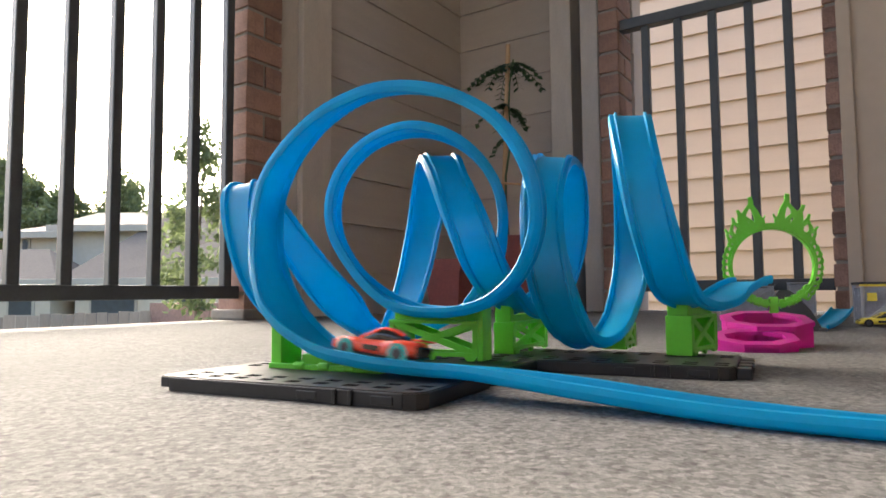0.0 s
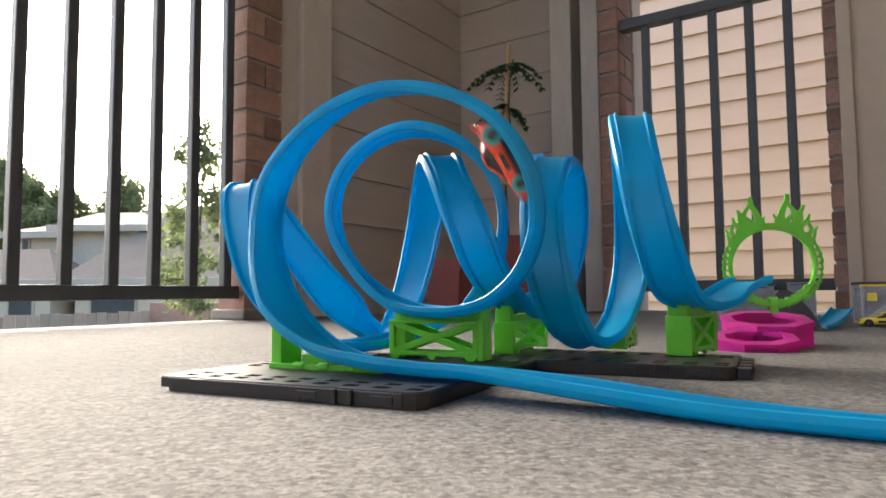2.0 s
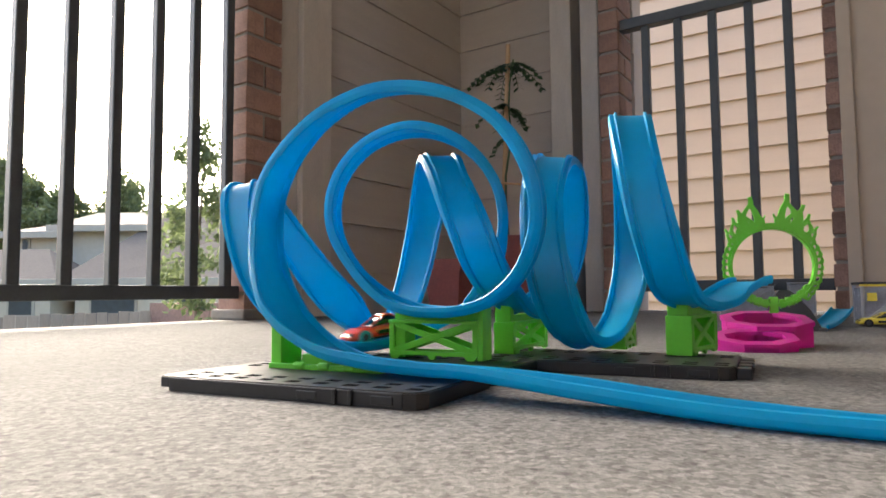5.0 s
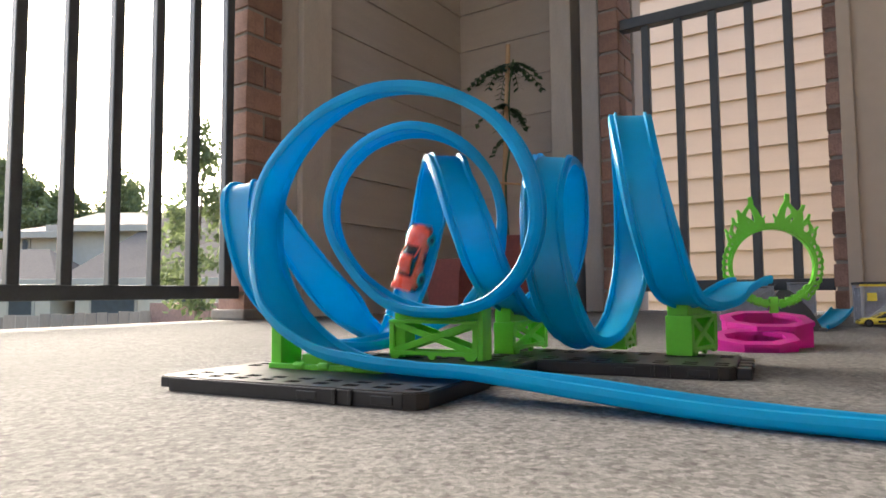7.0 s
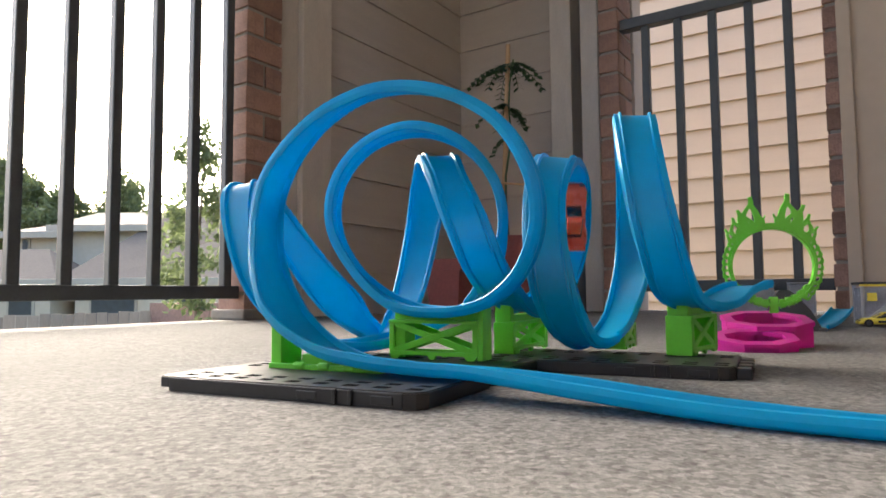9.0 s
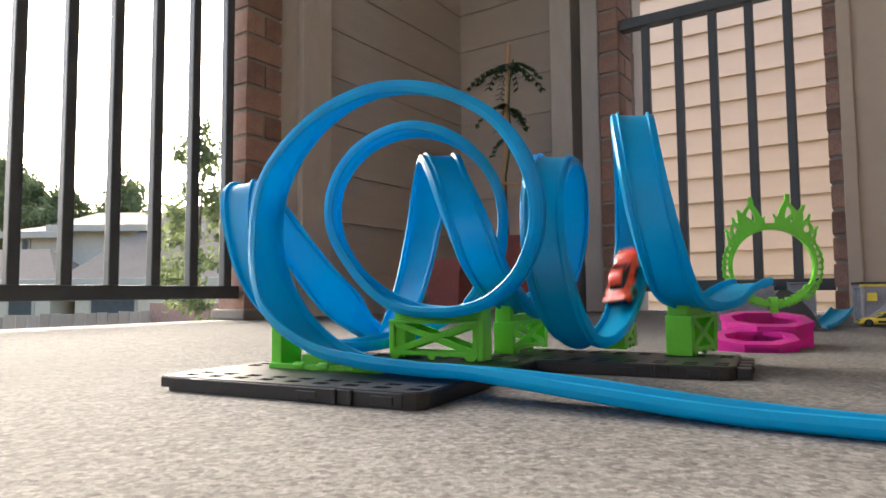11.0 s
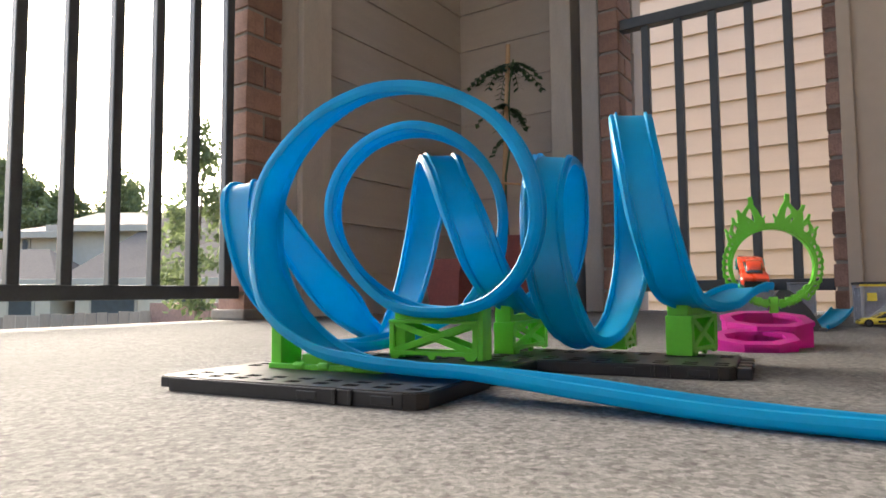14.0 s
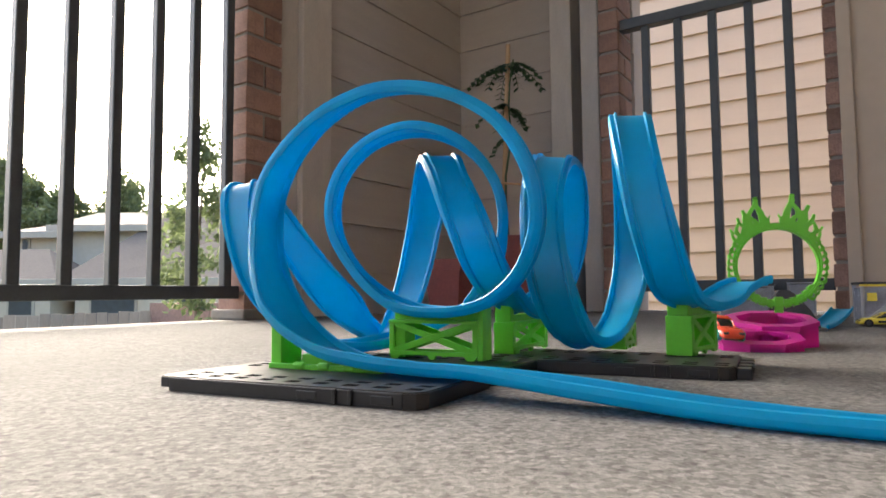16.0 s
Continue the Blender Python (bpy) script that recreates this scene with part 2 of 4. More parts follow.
# ---------------------------------------------------------------- the racetrack's line
# Each stretch: the hub that its running face looks at, the way across it, its knots in metres with the strip's roll in degrees.
STRETCHES = [
    ("straight", None, None, [(0.5346, 0.1212, 0.0053, -2.5), (0.3925, 0.2173, 0.0048, -3.9), (0.2672, 0.3021, 0.0044, -7.2), (0.1671, 0.3698, 0.0052, -3.5), (0.0846, 0.4264, 0.0122, -2.7), (0.0264, 0.4658, 0.0167, -7.6), (-0.0075, 0.4878, 0.0168, -8.8)]),
    ("large_loop", (-0.037, 0.53, 0.13), (0.45, 0.89, 0.09), [(-0.0652, 0.5123, 0.0214, -14.0), (-0.1059, 0.5366, 0.0352, -3.8), (-0.1412, 0.5603, 0.0666, 10.7), (-0.1588, 0.5790, 0.1189, -5.4), (-0.1541, 0.5852, 0.1750, -6.9), (-0.1209, 0.5762, 0.2213, -12.2), (-0.0789, 0.5648, 0.2470, -15.1), (-0.0366, 0.5543, 0.2538, -9.7), (0.0094, 0.5413, 0.2427, -2.5), (0.0480, 0.5313, 0.2161, 6.5), (0.0726, 0.5302, 0.1765, 9.4), (0.0804, 0.5386, 0.1360, 10.6), (0.0704, 0.5556, 0.0968, 7.3), (0.0442, 0.5821, 0.0677, 1.9), (0.0009, 0.6169, 0.0561, -4.5)]),
    ("small_loop", (-0.027, 0.67, 0.153), (0.24, 0.97, 0.08), [(-0.0474, 0.6522, 0.0634, -1.8), (-0.0911, 0.6806, 0.0979, -10.4), (-0.1181, 0.6983, 0.1455, -7.5), (-0.1150, 0.7037, 0.1956, -8.7), (-0.0821, 0.6945, 0.2349, -2.9), (-0.0304, 0.6755, 0.2483, 5.1), (0.0182, 0.6596, 0.2301, 4.8), (0.0508, 0.6532, 0.1934, 5.0), (0.0615, 0.6552, 0.1537, 9.4), (0.0566, 0.6652, 0.1120, 5.4)]),
    ("dip", (-0.03, 0.69, 0.25), (0, 1, 0), [(0.0352, 0.7244, 0.0655, 2.9), (-0.0099, 0.7144, 0.0412, 0.5), (-0.0583, 0.6842, 0.0252, -1.2)]),
    ("left_arch", (-0.135, 0.63, 0.1), (0.73, -0.68, 0), [(-0.1074, 0.6517, 0.0228, -3.6), (-0.1477, 0.6287, 0.0436, -7.8), (-0.1796, 0.6200, 0.0874, -3.1), (-0.1964, 0.6262, 0.1443, -2.7), (-0.2006, 0.6476, 0.1851, -4.0), (-0.1807, 0.6663, 0.1679, 4.2), (-0.1585, 0.6959, 0.1281, 20.9), (-0.1253, 0.7148, 0.0798, 26.7)]),
    ("valley", (-0.105, 0.66, 0.15), None, [(-0.0888, 0.7295, 0.0384, 31.9), (-0.0691, 0.7322, 0.0247, 18.1), (-0.0498, 0.7419, 0.0453, 14.0)]),
    ("middle_arch", (0.0, 0.665, 0.12), (1, 0, 0), [(-0.0339, 0.7522, 0.0915, 24.8), (-0.0207, 0.7476, 0.1512, 30.3), (-0.0098, 0.7174, 0.2059, 11.7), (-0.0028, 0.6666, 0.2157, -2.7), (0.0060, 0.6359, 0.1914, 9.2), (0.0226, 0.6232, 0.1460, -1.5), (0.0404, 0.6320, 0.0987, -10.1), (0.0653, 0.6620, 0.0656, -4.8)]),
    ("coil", (0.115, 0.68, 0.13), (1, 0, 0), [(0.0908, 0.6916, 0.0536, -1.6), (0.1257, 0.7461, 0.0758, 0.7), (0.1486, 0.7658, 0.1366, 0.8), (0.1454, 0.7468, 0.2013, 1.3), (0.1189, 0.6850, 0.2178, 8.0), (0.0972, 0.6228, 0.1749, 22.0), (0.0938, 0.5997, 0.1146, 8.0), (0.1043, 0.5997, 0.0630, -14.0), (0.1269, 0.6187, 0.0294, -20.0)]),
    ("last_loop", (0.195, 0.66, 0.14), (1, 0, 0), [(0.1565, 0.6518, 0.0263, 8.0), (0.1920, 0.7050, 0.0506, 36.2), (0.2163, 0.7420, 0.1096, 40.8), (0.2176, 0.7392, 0.1818, 19.2), (0.2047, 0.6987, 0.2386, 8.2), (0.1887, 0.6446, 0.2511, 1.3), (0.1808, 0.6010, 0.2088, -2.1), (0.1870, 0.5879, 0.1519, -8.4), (0.2004, 0.5958, 0.1088, -10.2), (0.2199, 0.6181, 0.0729, -11.9)]),
    ("jump_ramp", (0.3, 0.57, 0.5), None, [(0.2465, 0.6385, 0.0604, 1.3), (0.2770, 0.6550, 0.0650, 2.0), (0.2980, 0.6720, 0.0757, 9.0), (0.3191, 0.6880, 0.0828, 12.0), (0.3316, 0.6980, 0.0841, 12.0)]),
]
STEPS = 10


def track_line():
    """Points, tangents and face normals all along the track, STEPS to a knot."""
    pts, want, rolls = [], [], []
    for name, hub, axis, knots in STRETCHES:
        for *k, roll in knots:
            k = Vector(k)
            rolls.append(radians(roll))
            n = Vector((0, 0, 1)) if hub is None else Vector(hub) - k
            if axis:
                a = Vector(axis).normalized()
                n = n - a * n.dot(a)
            pts.append(k)
            want.append(n.normalized())
    ext = [pts[0] * 2 - pts[1]] + pts + [pts[-1] * 2 - pts[-2]]
    line = []
    for i in range(len(pts) - 1):
        a, b, c, d = ext[i:i + 4]
        for s in range(STEPS):
            t = s / STEPS
            line.append(0.5 * (2 * b + (c - a) * t + (2 * a - 5 * b + 4 * c - d) * t ** 2 + (3 * b - a - 3 * c + d) * t ** 3))
    line.append(pts[-1])
    norm = []
    for i in range(len(line)):
        k, t = divmod(i, STEPS)
        n0 = want[k]
        n1 = want[min(k + 1, len(want) - 1)]
        norm.append((n0 * (1 - t / STEPS) + n1 * t / STEPS).normalized())
    for _ in range(6):
        line = [line[0]] + [(line[i - 1] + 2 * line[i] + line[i + 1]) / 4 for i in range(1, len(line) - 1)] + [line[-1]]
    for _ in range(80):
        norm = [norm[0]] + [((norm[i - 1] + 2 * norm[i] + norm[i + 1]) / 4).normalized() for i in range(1, len(norm) - 1)] + [norm[-1]]
    tang = [(line[min(i + 1, len(line) - 1)] - line[max(i - 1, 0)]).normalized() for i in range(len(line))]
    norm = [(n - t * n.dot(t)).normalized() for n, t in zip(norm, tang)]
    turn = np.interp(np.arange(len(line)) / STEPS, np.arange(len(rolls)), rolls)
    norm = [n * math.cos(r) + n.cross(t) * math.sin(r) for n, t, r in zip(norm, tang, turn)]
    return line, tang, norm


LINE, TANG, NORM = track_line()


RUN = [0.0]
for a, b in zip(LINE, LINE[1:]):
    RUN.append(RUN[-1] + (b - a).length)


def at_run(r):
    """Place and face normal at r metres along the track."""
    r = max(0.0, min(RUN[-1] - 1e-6, r))
    i = int(np.searchsorted(RUN, r, side="right")) - 1
    f = (r - RUN[i]) / max(1e-9, RUN[i + 1] - RUN[i])
    return LINE[i].lerp(LINE[i + 1], f), NORM[i].lerp(NORM[i + 1], f).normalized()


def track_pose(s, lift=0.0):
    """The pose of a car at s steps along the track, its two axles on the running face: x ahead, z off the face."""
    i = max(0, min(len(LINE) - 2, int(s)))
    r = RUN[i] + (RUN[i + 1] - RUN[i]) * (s - i)
    (p0, n0), (p1, n1) = at_run(r - 0.029), at_run(r + 0.029)
    p, t = (p0 + p1) / 2, (p1 - p0).normalized()
    n = n0 + n1
    n = (n - t * n.dot(t)).normalized()
    l = n.cross(t)
    p = p + n * lift
    return Matrix(((t.x, l.x, n.x, p.x), (t.y, l.y, n.y, p.y), (t.z, l.z, n.z, p.z), (0, 0, 0, 1)))


# The strip's section: across, off the face. Two low walls with rolled lips and a rib under each.
PROFILE = [(-0.0200, -0.0026), (-0.0160, -0.0022), (-0.0152, -0.0046), (-0.0134, -0.0046), (-0.0126, -0.0012), (0.0126, -0.0012), (0.0134, -0.0046), (0.0152, -0.0046), (0.0160, -0.0022), (0.0200, -0.0026),
           (0.0212, 0.0010), (0.0212, 0.0052), (0.0196, 0.0060), (0.0182, 0.0052), (0.0176, 0.0006), (-0.0176, 0.0006), (-0.0182, 0.0052), (-0.0196, 0.0060), (-0.0212, 0.0052), (-0.0212, 0.0010)]


def strip(bm, i0, i1):
    rows = []
    for i in range(i0, i1 + 1):
        l = NORM[i].cross(TANG[i])
        rows.append([bm.verts.new(LINE[i] + l * a + NORM[i] * b) for a, b in PROFILE])
    n = len(PROFILE)
    for r0, r1 in zip(rows, rows[1:]):
        for k in range(n):
            bm.faces.new((r0[k], r0[(k + 1) % n], r1[(k + 1) % n], r1[k]))
    if i0 == 0:
        bm.faces.new(rows[0])
    if i1 == len(LINE) - 1:
        bm.faces.new(rows[-1][::-1])
    for row0, row1 in zip(rows, rows[1:]):
        for k in range(n):
            bm.edges.get((row0[k], row1[k])).smooth = False


# The moulded pieces, from knot to knot.
PIECES = [("straight", 0, 7), ("large_loop", 7, 22), ("small_loop", 22, 32), ("dip", 32, 35), ("left_arch", 35, 43), ("valley", 43, 45), ("middle_arch", 45, 54), ("coil", 54, 63), ("last_loop", 63, 73), ("jump_ramp", 73, 77)]


def racetrack():
    track = tagged(empty("racetrack"), "glossy blue plastic toy racetrack with twisting loops", "toy track")
    for name, first, last in PIECES:
        bm = bmesh.new()
        strip(bm, int(first * STEPS), int(last * STEPS))
        part("track_" + name, bm, BLUE, track, smooth=True)
    return track


racetrack()

# ---------------------------------------------------------------- plates and towers
TOY = Matrix(((0.893, 0.45, 0, -0.0155), (-0.45, 0.893, 0, 0.406), (0, 0, 1, 0), (0, 0, 0, 1)))
PLATE_Z = 0.0115


def base_plate(p0, q0, teeth, label):
    """A hollow moulded plate: a floor, a top with rows of square holes, clips and slots along its edges."""
    plate = tagged(empty("base_plate"), label, "toy base", "black base plates")
    L, D = 0.232, 0.115
    part("underside", slab((p0 + 0.017, q0 + 0.003, 0.0015), (p0 + L - 0.006, q0 + D - 0.003, 0.006), 0.001, TOY), BLACK, plate)
    bm = bmesh.new()
    holes = [0.018 + 0.0254 * k for k in range(9)]
    rows = [0.014, 0.029, 0.086, 0.101]
    edges_q = [0.0]
    for r in rows:
        edges_q += [r - 0.0045, r + 0.0045]
    edges_q.append(D)
    cut = 0.012
    prism(bm, [(p0, q0), (p0 + 0.030, q0), (p0 + 0.032, q0 + 0.003), (p0 + 0.038, q0 + 0.003), (p0 + 0.040, q0), (p0 + L - cut, q0), (p0 + L - cut * 0.35, q0 + cut * 0.25), (p0 + L, q0 + edges_q[1]), (p0, q0 + edges_q[1])], 0.0058, PLATE_Z, TOY)
    for k in range(2, len(edges_q), 2):
        box(bm, (p0, q0 + edges_q[k], 0.0058), (p0 + L, q0 + edges_q[k + 1], PLATE_Z), TOY)
    for r in rows:
        at = [0.0]
        for h in holes:
            at += [h - 0.006, h + 0.006]
        at.append(L)
        for k in range(0, len(at), 2):
            box(bm, (p0 + at[k], q0 + r - 0.0045, 0.0058), (p0 + at[k + 1], q0 + r + 0.0045, PLATE_Z), TOY)
    bmesh.ops.remove_doubles(bm, verts=bm.verts[:], dist=0.00005)
    part("perforated_top", bm, BLACK, plate)
    part("front_skirt", slab((p0 + 0.009, q0 - 0.0010, 0.0), (p0 + L - cut, q0 + 0.0015, PLATE_Z - 0.0008), 0.0008, TOY), BLACK, plate)
    part("end_lip", slab((p0 + 0.0003, q0 - 0.0010, 0.0028), (p0 + 0.0088, q0 + 0.0015, PLATE_Z - 0.0008), 0.0006, TOY), BLACK, plate)
    bm = bmesh.new()
    bend = [(L - cut + 0.0003, -0.0010), (L - cut * 0.32, cut * 0.25 - 0.0012), (L + 0.0010, 0.0095), (L - 0.0022, 0.0095), (L - cut * 0.5, cut * 0.25 + 0.0012), (L - cut + 0.0003, 0.0015)]
    prism(bm, [(p0 + x, q0 + y) for x, y in bend], 0.0, PLATE_Z - 0.0008, TOY)
    part("corner_skirt", bm, BLACK, plate)
    part("end_skirt", slab((p0 + L - 0.0018, q0 + 0.0098, 0.0), (p0 + L + 0.0012, q0 + D - 0.004, PLATE_Z - 0.0008), 0.0008, TOY), BLACK, plate)
    for a in (0.135, 0.196):
        part("clip", slab((p0 + a, q0 - 0.0018, 0.002), (p0 + a + 0.017, q0 - 0.0008, 0.0082), 0.0006, TOY), BLACK, plate)
    for a in (0.166, 0.179):
        part("joint_rib", slab((p0 + a, q0 - 0.0030, 0.0005), (p0 + a + 0.003, q0 - 0.0006, PLATE_Z - 0.0005), 0.0005, TOY), BLACK, plate)
    if teeth:
        for k in range(4):
            q = q0 + 0.012 + 0.027 * k
            part("tooth", slab((p0 + L + 0.001, q, 0.0), (p0 + L + 0.013, q + 0.015, PLATE_Z - 0.002), 0.001, TOY), BLACK, plate)
    return plate


base_plate(-0.236, 0.008, False, "black perforated plastic toy base plate on the concrete")
base_plate(-0.236, 0.126, False, "black perforated plastic toy base plate behind another")
base_plate(-0.066, 0.236, True, "black perforated plastic toy base plate with toothed edge")


def bar(bm, a, b, thick, wide, up):
    """A flat bar from a to b; wide lies across up."""
    a, b, up = Vector(a), Vector(b), Vector(up)
    x = (b - a).normalized()
    y = up.cross(x).normalized()
    z = x.cross(y)
    m = Matrix(((x.x, y.x, z.x, 0), (x.y, y.y, z.y, 0), (x.z, y.z, z.z, 0), (0, 0, 0, 1)))
    m.translation = (a + b) / 2
    box(bm, (-(b - a).length / 2, -wide / 2, -thick / 2), ((b - a).length / 2, wide / 2, thick / 2), TOY @ m)


def truss_face(t, m, ln, deck):
    """One open side of a tower: a lipped top rail, two stiles, crossed bars and a footed bottom rail, in the plane y = 0 of m."""
    z0 = PLATE_Z
    part("top_rail", slab((-0.0004, -0.0010, deck - 0.0032), (ln + 0.0004, 0.0024, deck), 0.0006, m), GREEN, t)
    for x in (0.0, ln - 0.0055):
        part("stile", slab((x, 0.0, z0 + 0.0045), (x + 0.0055, 0.0022, deck - 0.003), 0.0006, m), GREEN, t)
    lo, hi = z0 + 0.0075, deck - 0.0030
    a, b = 0.005, ln - 0.005
    tilt, far = math.atan2(hi - lo, b - a), math.hypot(hi - lo, b - a)
    bm = bmesh.new()
    for k, y in ((1, 0.0004), (-1, 0.0008)):
        box(bm, (-far / 2, 0.0, -0.0031), (far / 2, 0.0016, 0.0031), m @ pose((a + b) / 2, y, (lo + hi) / 2) @ Matrix.Rotation(-k * tilt, 4, "Y"), 0.0004)
    part("cross_brace", bm, GREEN, t)
    part("bottom_rail", slab((0.002, -0.0004, z0 + 0.0038), (ln - 0.002, 0.0026, z0 + 0.0078), 0.0005, m), GREEN, t)
    turn = m @ pose(0, 0.0026, 0, 90, 0, 0)
    for x, r in ((0.007, 0.007), (ln / 2, 0.0045), (ln - 0.007, 0.007)):
        bm = bmesh.new()
        prism(bm, [(x - r, z0 + 0.0042), (x - r * 0.45, z0 + 0.0002), (x + r * 0.45, z0 + 0.0002), (x + r, z0 + 0.0042)], 0.0, 0.0034, turn)
        part("foot_tab", bm, GREEN, t)


def tower(p, q, turn, w, d, deck, top, wide, label):
    """A hollow truss tower on a footprint of w by d: two open sides, two closed ends, a deck, a raised post and a cradle for the track."""
    t = tagged(empty("support_tower"), label, "track support", "green towers under the track")
    m = TOY @ pose(p, q, 0, 0, 0, turn)
    z0 = PLATE_Z
    if wide:
        faces = [(m, w), (m @ pose(0, d - 0.0026, 0), w)]
        ends = [((0.0, 0.0026), (0.0022, d - 0.003)), ((w - 0.0022, 0.0026), (w, d - 0.003))]
        post, cradle = ((w - 0.0005, 0.001), (w + 0.0050, d - 0.006)), ((0.004, 0.004), (w - 0.001, d - 0.004))
    else:
        faces = [(m @ pose(w, 0.003, 0, 0, 0, 90), d - 0.006), (m @ pose(0.0026, 0.003, 0, 0, 0, 90), d - 0.006)]
        ends = [((-0.0004, 0.0), (w + 0.0004, 0.0026)), ((-0.0004, d - 0.0026), (w + 0.0004, d))]
        post, cradle = ((w * 0.06, 0.0004), (w * 0.88, 0.0105)), ((0.003, 0.0105), (w - 0.003, d - 0.006))
    for fm, ln in faces:
        truss_face(t, fm, ln, deck)
    for lo, hi in ends:
        part("end_panel", slab((*lo, z0 + 0.0004), (*hi, deck - 0.0006), 0.0008, m), GREEN, t)
    part("deck", slab((0.001, 0.001, deck - 0.0016), (w - 0.001, d - 0.001, deck + 0.0004), 0.0006, m), GREEN, t)
    part("raised_post", slab((*post[0], z0 + 0.0005 if wide else deck), (*post[1], top), 0.0008, m), GREEN, t)
    part("track_cradle", slab((*cradle[0], deck), (*cradle[1], deck + 0.007), 0.0008, m), GREEN, t)
    inner = ((0.0026, 0.004), (0.016, d - 0.004)) if wide else ((0.003, 0.003), (w * 0.7, 0.012))
    part("inner_column", slab((*inner[0], z0 + 0.0008), (*inner[1], deck - 0.002), 0.0008, m), GREEN, t)
    return t


def corner_bracket():
    """An open bracket at the foot of the large loop: one tall post on a long low rim."""
    t = tagged(empty("track_bracket"), "lime green plastic bracket under the large loop", "track support", "green towers under the track")
    z0 = PLATE_Z
    part("post", slab((-0.192, 0.084, z0 + 0.0008), (-0.181, 0.112, z0 + 0.042), 0.0008, TOY), GREEN, t)
    part("inner_post", slab((-0.166, 0.104, z0 + 0.0008), (-0.160, 0.112, z0 + 0.030), 0.0008, TOY), GREEN, t)
    bm = bmesh.new()
    box(bm, (-0.193, 0.082, z0), (-0.080, 0.086, z0 + 0.0045), TOY, 0.0006)
    box(bm, (-0.193, 0.110, z0), (-0.080, 0.114, z0 + 0.0045), TOY, 0.0006)
    box(bm, (-0.193, 0.0862, z0), (-0.189, 0.1098, z0 + 0.0045), TOY, 0.0006)
    box(bm, (-0.084, 0.0862, z0), (-0.080, 0.1098, z0 + 0.0045), TOY, 0.0006)
    part("foot_rim", bm, GREEN, t)
    part("track_cradle", slab((-0.165, 0.092, z0 + 0.0005), (-0.118, 0.104, z0 + 0.012), 0.001, TOY), GREEN, t)
    for a in (-0.16, -0.135, -0.11):
        part("foot_tab", slab((a - 0.006, 0.0808, z0 + 0.0003), (a + 0.006, 0.0852, z0 + 0.0065), 0.002, TOY), GREEN, t)


corner_bracket()
tower(-0.1405, 0.1945, 0, 0.0945, 0.028, 0.0488, 0.0670, True, "lime green plastic truss tower holding the small loop")
tower(-0.0620, 0.2730, -2, 0.0210, 0.1030, 0.0445, 0.0790, False, "lime green plastic truss tower holding the middle arch")
tower(0.0270, 0.3680, 0, 0.0250, 0.0640, 0.0390, 0.0430, False, "short lime green plastic tower behind the last loop")
tower(0.1010, 0.3220, -12, 0.0250, 0.0820, 0.0510, 0.0795, False, "lime green plastic truss tower under the jump ramp")

# ---------------------------------------------------------------- the flame hoop
HOOP = Vector((0.452, 0.895, 0.0))


def flame(bm, at, ang, size, lean, thick, m, fat=0.17):
    """A curling tongue of flame, drawn from an S-shaped spine that tapers."""
    n = 9
    left, right = [], []
    for k in range(n + 1):
        t = k / n
        bend = lean * 0.17 * math.sin(t * math.pi * 1.6)
        wide = fat * (1 - t ** 1.4) + 0.032
        left.append((bend - wide, t))
        right.append((bend + wide, t))
    place_outline(bm, left + right[-2::-1], at, ang, size, thick, m)


def place_outline(bm, pts, at, ang, size, thick, m):
    ca, sa = math.cos(ang), math.sin(ang)
    out = []
    for x, y in pts:
        x, y = x * size, y * size - size * 0.10
        out.append((at[0] + x * -sa + y * ca, at[1] + x * ca + y * sa))
    prism(bm, out, -thick / 2, thick / 2, m)


def open_flame(bm, at, ang, size, lean, thick, m):
    """A tall flame of two thin strands that part above the ring and meet in one tip, with a gap between them."""
    n = 10
    for side in (1, -1):
        left, right = [], []
        for k in range(n + 1):
            t = k / n
            mid = side * 0.25 * math.sin(math.pi * min(1.0, t * 1.28)) ** 0.8 * (1 - 0.45 * t) + lean * 0.12 * math.sin(t * math.pi * 1.5)
            wide = 0.105 * (1 - 0.6 * t) + 0.012
            left.append((mid - wide, t if side > 0 else t * 0.93))
            right.append((mid + wide, t if side > 0 else t * 0.93))
        place_outline(bm, left + right[::-1], at, ang, size, thick if side > 0 else thick * 0.92, m)


